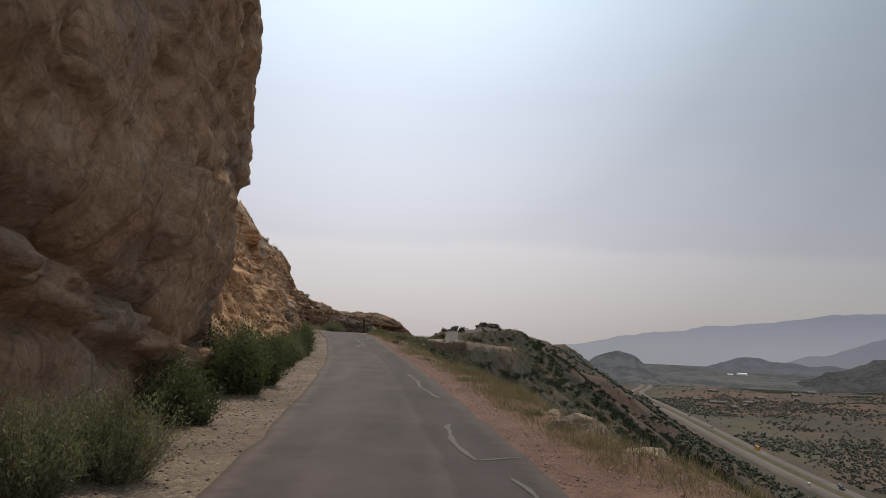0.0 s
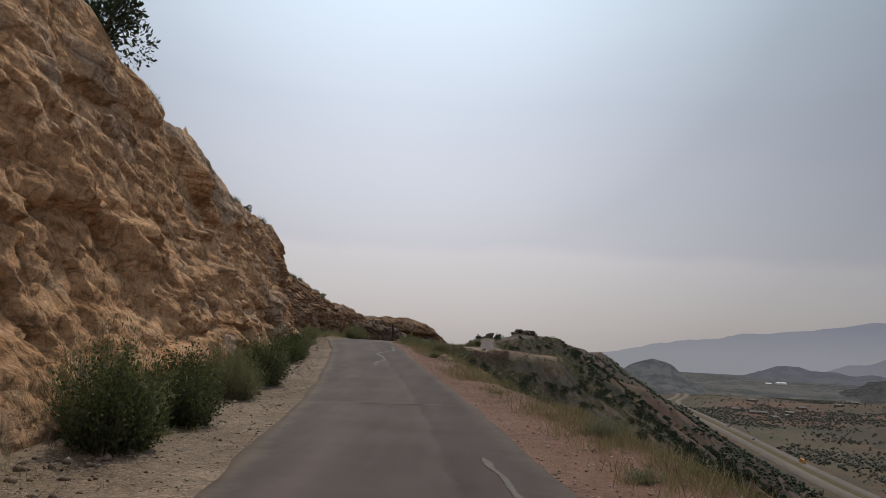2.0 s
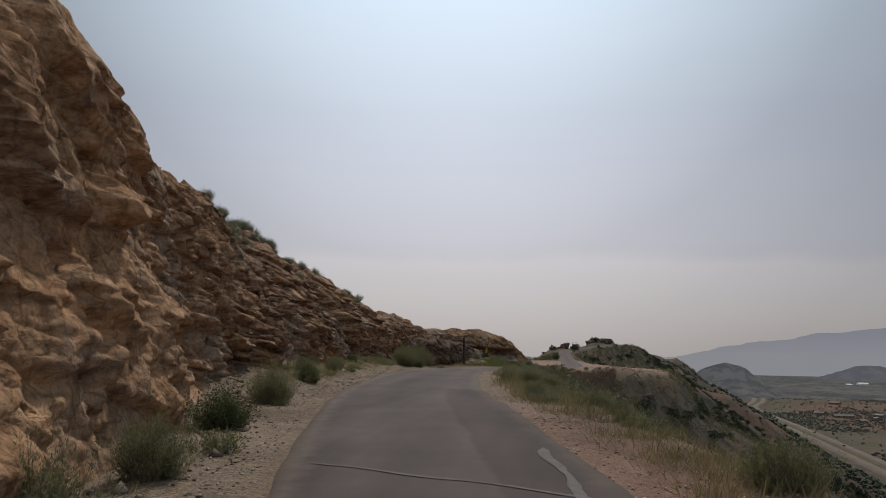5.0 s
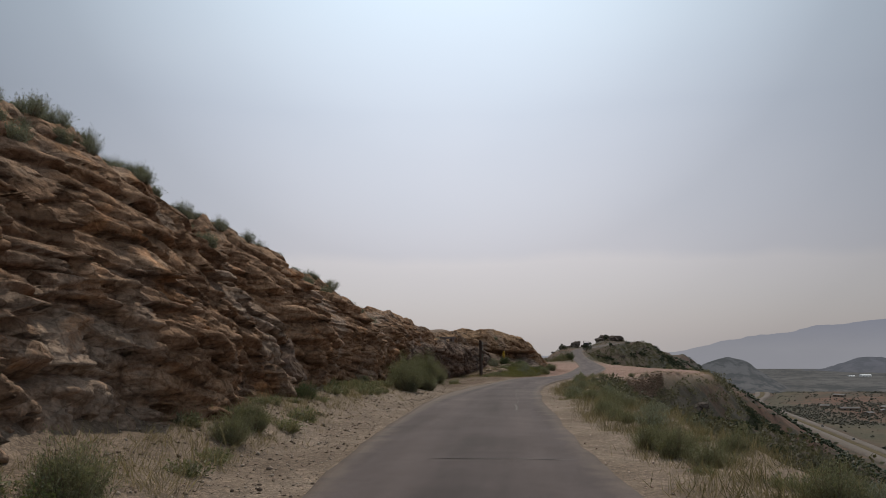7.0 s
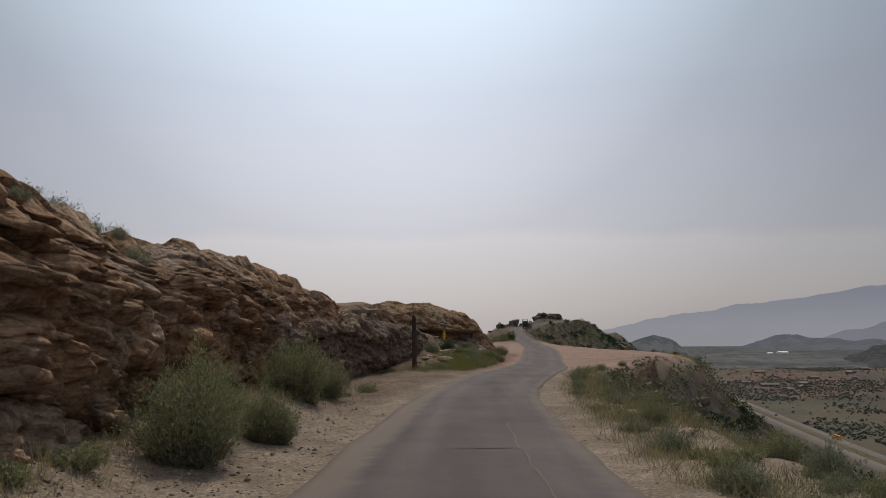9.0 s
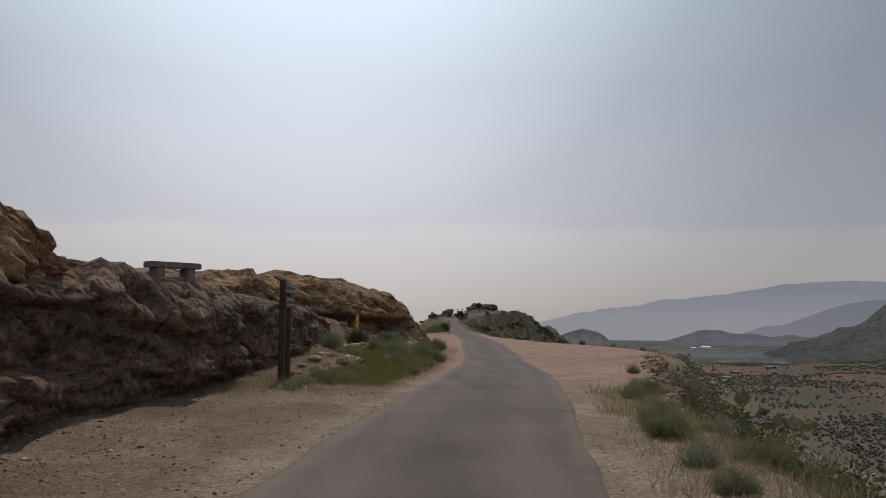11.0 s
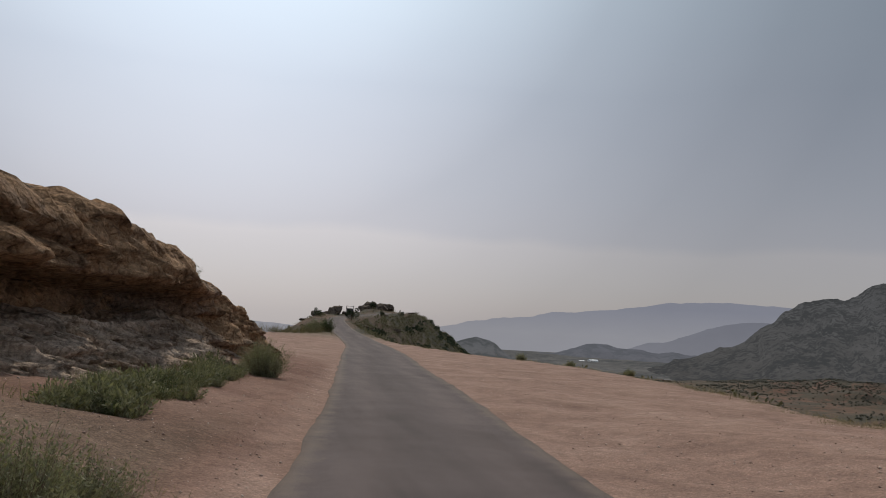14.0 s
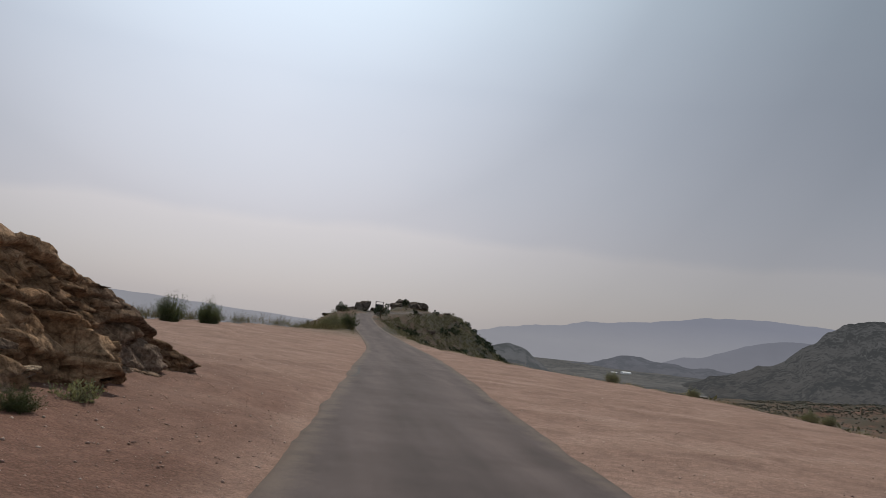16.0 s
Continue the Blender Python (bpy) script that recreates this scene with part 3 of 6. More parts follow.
def rock_face(name, y0, y1, step, face, height, rough, strata, material, seed, back=1.0, bed_dip=0.06, block=1.0, seam=None, rubble=None, rise=None, rough_top=1.0):
    """A cut rock face along the road. face(y, h): its offset from the road's middle at the height h; height(y): its top."""
    ys = np.arange(y0, y1 + step, step)
    hmax = float(height(ys).max())
    nv = int(hmax * 1.2 / step)
    vs = np.linspace(-0.06, 1.0, nv)
    YY, VV = np.meshgrid(ys, vs, indexing="ij")
    H = np.maximum(height(YY), 0.02)
    ZL = VV * H
    off = face(YY, np.maximum(ZL, 0))
    strata = strata(YY) if callable(strata) else strata
    rough = rough(YY) if callable(rough) else rough
    warp = fbm(YY * 0.45, ZL * 0.6, 0, 4, seed=seed)
    warp2 = fbm(YY * 0.5, ZL * 0.5, 4.0, 4, seed=seed + 1)
    fine = fbm(YY * 2.3, ZL * 2.3, 0, 4, seed=seed + 2)
    bed = ZL + bed_dip * YY + 0.24 * warp + 0.03 * fine
    run = YY + 0.45 * warp2 + 0.25 * ZL + 0.05 * fine
    # thin beds with stepped ledges, weathered back at their tops
    a, ta, tb, fz, fy = courses(bed, run, 0.8, 2.1, seed + 10)
    b, sa, sb, gz, gy_ = courses(bed + 0.06 * warp2, run + 0.2 * warp, 0.32, 0.85, seed + 20)
    c, ca, cb, hz, hy = courses(bed, run + 0.1 * fine, 0.12, 0.36, seed + 30)
    beds = 0.95 * (a - 0.5) + 0.6 * ta * (fy - 0.5) + 0.3 * (0.5 - fz) + 0.62 * (b - 0.5) * (0.45 + a) + 0.3 * sa * (gy_ - 0.5) + 0.14 * (0.5 - gz) + 0.24 * (c - 0.5) - 0.12 * cleft(hz, 0.13, 0.03) * (cb > 0)
    beds = beds - 0.55 * cleft(fz, 0.8, 0.06) * (tb > -0.1) - 0.3 * cleft(gz, 0.32, 0.04) * (sb > -0.1) - 0.6 * cleft(fy, 2.1, 0.06) * (ta > -0.1) - 0.32 * cleft(gy_, 0.85, 0.05) * (sa > -0.1)
    # massive rock: large tilted planes between upright joints
    d, da, db, mz, my = courses((ZL - 0.1 * YY + 0.3 * warp) * block, (YY + 0.35 * ZL + 0.5 * warp2 + 0.22 * fine) * block, 2.3, 2.6, seed + 40)
    e, ea, eb, nz, ny = courses((ZL + 0.25 * YY + 0.15 * warp2) * block, (YY - 0.4 * ZL + 0.3 * warp + 0.12 * fine) * block, 0.8, 1.0, seed + 50)
    mass = 1.3 * (d - 0.5) + 1.9 * da * (my - 0.5) + 1.5 * db * (mz - 0.5) + (0.5 * (e - 0.5) + 0.7 * ea * (ny - 0.5) + 0.6 * eb * (nz - 0.5)) * (0.35 + d) - 0.9 * cleft(my, 2.6, 0.07) * (da > -0.1) - 0.4 * cleft(mz, 2.3, 0.07) * (db > 0.1) - 0.22 * cleft(ny, 1.0, 0.05) * (ea > 0.1) + 0.22 * (b - 0.5) + 0.16 * (c - 0.5)
    mass[1:-1] = 0.3 * mass[:-2] + 0.4 * mass[1:-1] + 0.3 * mass[2:]
    disp = rough * (strata * beds + (1 - strata) * mass + 0.6 * fbm(YY * 0.22, ZL * 0.3, 0, 3, seed=seed + 60) + 0.1 * fine + 0.16 * fbm(YY * 1.1, ZL * 1.4, 0, 6, gain=0.55, seed=seed + 70))
    if rubble is not None:
        v1, e1 = cells(YY * 2.6, ZL * 3.4 + 0.4 * warp, 0, seed + 90)
        v2, e2 = cells(YY * 5.5, ZL * 7.0, 2.0, seed + 95)
        loose = rubble(YY, ZL)
        disp = disp * (1 - 0.35 * loose) + loose * (0.62 * (v1 - 0.5) - 0.3 * np.exp(-((e1 / 0.12) ** 2)) + 0.24 * (v2 - 0.5))
    if seam is not None:
        q = ZL - seam(YY) + 0.18 * fbm(YY * 0.6, 2.0, 0, 4, seed=seed + 80)
        disp = disp - 0.34 * np.exp(-((q / 0.13) ** 2)) + 0.2 * smooth(-0.75, -0.5, q) * smooth(0, -0.12, q) * (1 + 1.6 * fbm(YY * 2.2, ZL * 3.0, 0, 4, seed=seed + 81)) - 0.25 * np.exp(-(((q + 0.8) / 0.1) ** 2)) + 0.25 * smooth(0.1, 1.2, q)
    disp = disp * smooth(-0.02, 0.1, VV) * (1 - 0.65 * smooth(0.8, 1.0, VV)) * smooth(0.0, 0.8, H)
    Z = VV * H + smooth(0.6, 1, VV) * 0.45 * rough * fbm(YY * 0.4, 4.0, 0, 5, seed=seed + 40) * np.minimum(H / 2.5, 1) + 0.1 * rough * (b - 0.5)
    Xr = road_x(YY) - off + disp
    zb = road_z(YY)
    cols = [np.stack([Xr, YY + 0.08 * (c - 0.5), Z + zb], -1)]
    # over the top and back into the hill
    topx, topz, yy = Xr[:, -1:], (Z + zb)[:, -1:], YY[:, -1:]
    for dx, dz in ((0.15, 0.04), (0.35, 0.09), (0.7, 0.14), (1.1, 0.18), (1.6, 0.2), (2.3, 0.2), (3.2, 0.1), (4.5, -0.1), (6.0, -0.6), (9.0, -2.5), (14.0, -7.0)):
        dzn = (dz * 0.6 + 0.18 * fbm(yy * 0.7, dx * 0.9, 0, 5, seed=seed + 50) + 0.34 * rough_top * (cells(yy * 0.8 + 0.2 * dx, dx * 0.9, 0, seed + 51)[0] - 0.5) + 0.16 * rough_top * (cells(yy * 2.3, dx * 2.0, 0, seed + 52)[0] - 0.5)) * np.minimum(H[:, -1:] / 2, 1)
        if rise is not None:
            dzn = dzn + rise(yy) * smooth(0.3, 4.6, dx)
        cols.append(np.stack([topx - dx * back, yy, topz + dzn], -1))
    P = np.concatenate(cols, 1)
    return mesh_object(name, P.reshape(-1, 3), grid_faces(P.shape[0], P.shape[1])[:, ::-1], material, smooth_shade=False)


def overhang_face(y, h):
    belly = 3.45 + 0.18 * smooth(2.6, 0.8, h) + 0.06 * smooth(0.9, 0.35, h) * smooth(17, 13, y) + 0.14 * smooth(2.6, 2.2, h) * smooth(0.8, 1.6, h) - 0.015 * h * smooth(3, 9, h)
    return belly + 9.0 * smooth(17.9, 21.2, y + 0.12 * h) ** 2 + 0.02 * np.maximum(-y, 0)


def cliff_face(y, h):
    return foot_u(y) + 0.15 + slope_a(y) * np.maximum(h - slope_h(y), 0) + 7.0 * smooth(102, 109, y) ** 2


def ledge_face(y, h):
    return ledge_u(y) + 0.1 * h + 0.3 * smooth(0.6, 0.1, h)


outcrop_h = knots([(96, 1.2), (104, 1.8), (110, 2.0), (114, 2.3), (119, 2.85), (124, 3.45), (130, 3.65), (136, 3.4), (141, 3.3), (143.5, 3.1), (145.5, 2.7), (148, 2.3), (151, 2.15), (153.5, 1.95), (155.5, 1.5), (157, 0.9), (158.5, 0.1), (170, 0.0)])
cap_u = knots([(96, 9.6), (118, 9.3), (128, 8.0), (134, 6.7), (139, 5.9), (143, 5.55), (150, 5.5), (156, 5.4), (162, 5.8), (170, 6.0)])


def outcrop_face(y, h):
    """A cap that juts over a dark undercut."""
    return cap_u(y) + 1.75 * smooth(2.3, 2.0, h) * smooth(150, 145, y) - 0.15 + 0.6 * np.maximum(h - 2.4, 0) + 0.5 * h * smooth(146, 152, y) - 0.9 * smooth(146, 152, y)


def apron_face(y, h):
    """A rubbly slope from the gravel up to the undercut."""
    return cap_u(y) + 0.6 - 2.3 * (1 - 0.5 * smooth(148, 155, y)) * np.clip(1 - h / 1.45, 0, 1) ** 1.2


overhang = rock_face("cliff_overhang", -40, 21.4, 0.11, overhang_face, lambda y: 11.5 + 0 * y, lambda y: 0.46 * (1 - 0.4 * smooth(14, 18.5, y)), 0.06, M_ROCK, 100, bed_dip=0.16, block=0.62, seam=lambda y: np.maximum(1.3 + 0.27 * (11.5 - y), 0.75))
tagged(overhang, "tall tan sandstone cliff overhanging the road", "cliff", kind="structure")
cliff = rock_face("cliff", 12, 109, 0.085, cliff_face, rock_h, lambda y: 0.46 + 0.14 * smooth(46, 60, y), lambda y: 0.12 + 0.5 * smooth(46, 60, y), M_ROCK2, 200, bed_dip=0.2)
tagged(cliff, "layered brown sandstone road cut with broken ledges", "cliff", kind="structure")
ledge = rock_face("rock_ledge", 95, 131, 0.08, ledge_face, lambda y: 1.95 + 0.2 * smooth(112, 122, y) - 1.7 * smooth(124.5, 129, y), 0.45, 1.0, M_ROCK3, 300)
tagged(ledge, "low dark sandstone ledge beside the road", "cliff", kind="structure")
outcrop = rock_face("rock_outcrop", 98, 165, 0.09, outcrop_face, outcrop_h, 0.58, 0.85, M_ROCK4, 400, rise=lambda y: 1.3 * smooth(134, 143, y) * smooth(154, 148, y))
apron = rock_face("rock_apron", 130, 163, 0.07, apron_face, lambda y: np.minimum(1.45 * smooth(130, 135, y), outcrop_h(y) * smooth(158.5, 154.5, y)), 0.55, 0.9, M_SHALE, 500, rubble=lambda y, h: 0.75 + 0 * h)
tagged(apron, "broken grey shale slope below the sandstone cap", "rock outcrop", kind="structure")
tagged(outcrop, "weathered sandstone outcrop with a jutting cap", "rock outcrop", kind="structure")

# ---- distance: highway, far ridges, plain ----
M_CONCRETE = simple("worn_concrete", [(0.3, (0.118, 0.096, 0.081)), (0.7, (0.155, 0.129, 0.11))], 0.05, 0.9, 0.2, 0)
M_MEDIAN = simple("dry_grass_median", [(0.3, (0.075, 0.06, 0.034)), (0.7, (0.12, 0.093, 0.052))], 0.08, 0.95, 0.1, 0)


def strip(name, left, right, y0, y1, step, z, material):
    ys = np.arange(y0, y1 + step, step)
    pts = np.stack([np.stack([hwy_x(ys) + o, ys, ys * 0 + zz], -1) for o, zz in ((left - 1.5, z - 3.0), (left, z), (right, z), (right + 1.5, z - 3.0))], 1)
    return mesh_object(name, pts.reshape(-1, 3), grid_faces(len(ys), 4)[:, ::-1], material)


tagged(strip("highway", -11.5, -3.6, -300, 1800, 15, -93.9, M_CONCRETE), "pale divided highway carriageway far below in the valley", "road", kind="structure")
tagged(strip("highway", 4.0, 12.6, -300, 1800, 15, -93.9, M_CONCRETE), "pale divided highway carriageway far below in the valley", "road", kind="structure")
tagged(strip("highway_median", -3.7, 4.1, -300, 1800, 15, -94.1, M_MEDIAN), "dry grass median between highway carriageways", "median", kind="structure")


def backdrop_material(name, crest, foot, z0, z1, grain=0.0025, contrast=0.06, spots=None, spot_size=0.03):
    """Hazy distance that glows: the haze is painted into its emission, thicker towards its foot at the height z0."""
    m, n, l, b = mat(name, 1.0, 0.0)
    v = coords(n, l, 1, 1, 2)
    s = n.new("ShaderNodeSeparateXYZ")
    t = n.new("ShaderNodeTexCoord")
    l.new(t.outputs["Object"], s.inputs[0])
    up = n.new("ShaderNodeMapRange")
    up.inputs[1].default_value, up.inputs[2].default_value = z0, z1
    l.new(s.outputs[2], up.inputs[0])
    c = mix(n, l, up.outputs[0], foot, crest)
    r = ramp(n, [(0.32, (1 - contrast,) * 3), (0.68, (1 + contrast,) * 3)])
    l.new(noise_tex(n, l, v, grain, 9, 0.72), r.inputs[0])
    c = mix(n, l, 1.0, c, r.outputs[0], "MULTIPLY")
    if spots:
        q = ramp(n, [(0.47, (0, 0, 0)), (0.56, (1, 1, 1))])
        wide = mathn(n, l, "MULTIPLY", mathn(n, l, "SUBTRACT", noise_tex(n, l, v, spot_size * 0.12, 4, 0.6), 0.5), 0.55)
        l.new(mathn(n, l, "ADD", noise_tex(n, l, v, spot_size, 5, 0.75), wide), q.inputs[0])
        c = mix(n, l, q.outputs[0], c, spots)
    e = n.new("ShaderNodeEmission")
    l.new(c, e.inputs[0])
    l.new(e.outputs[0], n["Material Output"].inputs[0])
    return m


def far_ridge(name, radius, rows, base, material, label, seed, jag, depth=150.0, relief=0.0):
    """A far range round the place: rows of bearing (degrees right of +y) and angle of its crest over the level."""
    top = knots(rows)
    deg = np.linspace(rows[0][0], rows[-1][0], 420)
    a = np.radians(deg)
    h = radius * np.tan(np.radians(top(deg))) + jag * fbm(deg * 0.9, seed, 0, 6, seed=seed)
    cols = []
    for q in np.linspace(0, 1, 14):
        k = (radius - depth * (1 - q) ** 1.4) + relief * fbm(deg * 1.6, q * 3.0, 0, 5, seed=seed + 5) * np.sin(np.pi * q)
        cols.append(np.stack([k * np.sin(a), k * np.cos(a), base + (h - base) * (1 - (1 - q) ** 1.5)], -1))
    cols.append(np.stack([(radius + 90) * np.sin(a), (radius + 90) * np.cos(a), a * 0 + base], -1))
    P = np.stack(cols, 1)
    return tagged(mesh_object(name, P.reshape(-1, 3), grid_faces(len(a), P.shape[1])[:, ::-1], material), label, "mountains", kind="structure")


# haze tones painted into the emission; the far ranges take no sunlight
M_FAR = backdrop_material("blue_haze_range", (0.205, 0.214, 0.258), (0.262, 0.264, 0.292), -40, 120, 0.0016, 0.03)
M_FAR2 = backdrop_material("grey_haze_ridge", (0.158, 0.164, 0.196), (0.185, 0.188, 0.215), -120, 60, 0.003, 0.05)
M_FAR3 = backdrop_material("hazy_foothills", (0.108, 0.112, 0.132), (0.118, 0.119, 0.132), -110, -50, 0.006, 0.1, (0.095, 0.1, 0.114), 0.02)
# mountain, round hill and valley floor glow as well, haze painted over scrub tones
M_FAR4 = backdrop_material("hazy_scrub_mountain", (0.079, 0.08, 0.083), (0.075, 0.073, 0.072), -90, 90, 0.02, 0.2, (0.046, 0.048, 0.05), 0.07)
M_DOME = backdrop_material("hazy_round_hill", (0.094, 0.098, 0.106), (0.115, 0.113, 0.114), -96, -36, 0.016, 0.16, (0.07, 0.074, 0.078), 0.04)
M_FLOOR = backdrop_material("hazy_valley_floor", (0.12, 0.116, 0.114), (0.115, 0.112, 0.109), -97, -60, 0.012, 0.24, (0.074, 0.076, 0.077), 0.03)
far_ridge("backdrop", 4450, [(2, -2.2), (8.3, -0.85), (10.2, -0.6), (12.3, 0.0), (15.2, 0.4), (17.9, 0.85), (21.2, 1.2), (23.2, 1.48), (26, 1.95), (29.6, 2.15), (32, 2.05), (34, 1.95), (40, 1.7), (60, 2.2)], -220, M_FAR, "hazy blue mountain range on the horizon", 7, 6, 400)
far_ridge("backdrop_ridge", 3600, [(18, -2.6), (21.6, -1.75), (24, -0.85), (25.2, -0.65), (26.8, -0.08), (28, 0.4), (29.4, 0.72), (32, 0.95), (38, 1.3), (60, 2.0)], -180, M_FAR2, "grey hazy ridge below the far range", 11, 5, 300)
far_ridge("backdrop_foothills", 2800, [(11, -3.4), (14.3, -2.4), (17.6, -1.8), (19.0, -1.45), (20.2, -1.12), (21.4, -1.1), (22.6, -1.22), (25.9, -1.36), (28, -1.35), (32, -1.1), (40, -0.7), (60, 0)], -120, M_FAR3, "hazy blue-grey foothills across the valley", 17, 4, 260, 30)
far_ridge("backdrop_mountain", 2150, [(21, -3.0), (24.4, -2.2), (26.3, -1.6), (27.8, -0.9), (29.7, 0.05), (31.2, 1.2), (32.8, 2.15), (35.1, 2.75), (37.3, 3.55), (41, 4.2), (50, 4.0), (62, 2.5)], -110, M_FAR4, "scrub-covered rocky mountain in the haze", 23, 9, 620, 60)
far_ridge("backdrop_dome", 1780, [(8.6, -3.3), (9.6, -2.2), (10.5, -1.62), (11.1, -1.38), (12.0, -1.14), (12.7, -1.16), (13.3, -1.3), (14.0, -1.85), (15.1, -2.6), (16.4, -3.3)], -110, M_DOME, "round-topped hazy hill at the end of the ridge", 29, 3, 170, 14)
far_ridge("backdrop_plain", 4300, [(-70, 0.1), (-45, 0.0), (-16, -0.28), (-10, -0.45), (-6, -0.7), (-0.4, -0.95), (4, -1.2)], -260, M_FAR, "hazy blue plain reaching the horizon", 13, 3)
# far valley floor: a sheet glowing in painted haze colours, not lit ground
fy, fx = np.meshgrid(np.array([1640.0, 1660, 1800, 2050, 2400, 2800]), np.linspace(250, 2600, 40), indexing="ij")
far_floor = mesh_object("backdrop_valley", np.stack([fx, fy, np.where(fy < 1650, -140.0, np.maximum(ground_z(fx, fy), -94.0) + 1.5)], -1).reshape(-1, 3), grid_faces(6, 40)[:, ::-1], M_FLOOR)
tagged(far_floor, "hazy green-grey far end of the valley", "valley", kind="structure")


# ---- what lies where, for things that stand on the rock ----
from mathutils.bvhtree import BVHTree  # noqa: E402

TREES = []
for ob in (overhang, cliff, ledge, outcrop, apron):
    co = np.empty(len(ob.data.vertices) * 3, np.float32)
    ob.data.vertices.foreach_get("co", co)
    ix = np.empty(len(ob.data.loops), np.int32)
    ob.data.loops.foreach_get("vertex_index", ix)
    TREES.append(BVHTree.FromPolygons(co.reshape(-1, 3).tolist(), ix.reshape(-1, 4).tolist()))


def top_at(x, y):
    """The height of the ground, or of the rock, at a place. At the foot of the rock it is the ground's."""
    z = float(ground_z(np.array([x], float), np.array([y], float))[0])
    if y < 96 and x - float(road_x(y)) > -4.4:
        return z
    for tree in TREES:
        hit = tree.ray_cast(Vector((x, y, 60.0)), Vector((0, 0, -1)))[0]
        if hit is not None:
            z = max(z, hit.z)
    return z


# ---- plants ----
def leaf_material(name, dark, light, through):
    m, n, l, b = mat(name, 0.7, 0.25)
    g = n.new("ShaderNodeNewGeometry")
    o = n.new("ShaderNodeObjectInfo")
    f = mathn(n, l, "ADD", mathn(n, l, "MULTIPLY", g.outputs["Random Per Island"], 0.75), mathn(n, l, "MULTIPLY", o.outputs["Random"], 0.25))
    r = ramp(n, [(0.05, dark), (0.95, light)])
    l.new(f, r.inputs[0])
    l.new(r.outputs[0], b.inputs["Base Color"])
    tr = n.new("ShaderNodeBsdfTranslucent")
    l.new(mix(n, l, 1.0, r.outputs[0], (1.3, 1.35, 0.8), "MULTIPLY"), tr.inputs[0])
    mx = n.new("ShaderNodeMixShader")
    mx.inputs[0].default_value = through
    l.new(b.outputs[0], mx.inputs[1])
    l.new(tr.outputs[0], mx.inputs[2])
    l.new(mx.outputs[0], n["Material Output"].inputs[0])
    return m


M_SHRUB = leaf_material("shrub_leaves", (0.03, 0.04, 0.019), (0.1, 0.115, 0.052), 0.3)
M_SHRUB2 = leaf_material("rabbitbrush_leaves", (0.08, 0.083, 0.051), (0.24, 0.23, 0.148), 0.3)
M_LUSH = leaf_material("lush_grass_blades", (0.07, 0.069, 0.026), (0.185, 0.168, 0.07), 0.3)
M_SAGE = leaf_material("sage_leaves", (0.1, 0.105, 0.08), (0.235, 0.24, 0.19), 0.25)
M_VALLEY = leaf_material("valley_scrub_leaves", (0.055, 0.054, 0.042), (0.115, 0.108, 0.08), 0.1)
M_SAGE_DARK = leaf_material("slope_shrub_leaves", (0.062, 0.058, 0.037), (0.15, 0.134, 0.088), 0.2)
M_JUNIPER = leaf_material("juniper_foliage", (0.018, 0.026, 0.014), (0.05, 0.062, 0.032), 0.1)
M_GRASS = leaf_material("grass_blades", (0.06, 0.054, 0.03), (0.175, 0.145, 0.082), 0.25)
M_DRY = leaf_material("dry_grass_blades", (0.11, 0.086, 0.054), (0.3, 0.24, 0.158), 0.3)
M_STEM = simple("woody_stems", [(0.3, (0.1, 0.075, 0.05)), (0.7, (0.18, 0.14, 0.1))], 20, 0.9, 0.1, 0)
rng = np.random.default_rng(4)


def cards(pos, along, across, length, width):
    """Pointed leaves as four-cornered faces: at pos, stretching along, with their width across."""
    a, w = along * length[:, None], across * width[:, None] * 0.5
    v = np.stack([pos, pos + a * 0.45 + w, pos + a, pos + a * 0.45 - w], 1).reshape(-1, 3)
    return v, np.arange(len(v)).reshape(-1, 4)


def unit(v):
    return v / np.maximum(np.linalg.norm(v, axis=-1, keepdims=True), 1e-6)


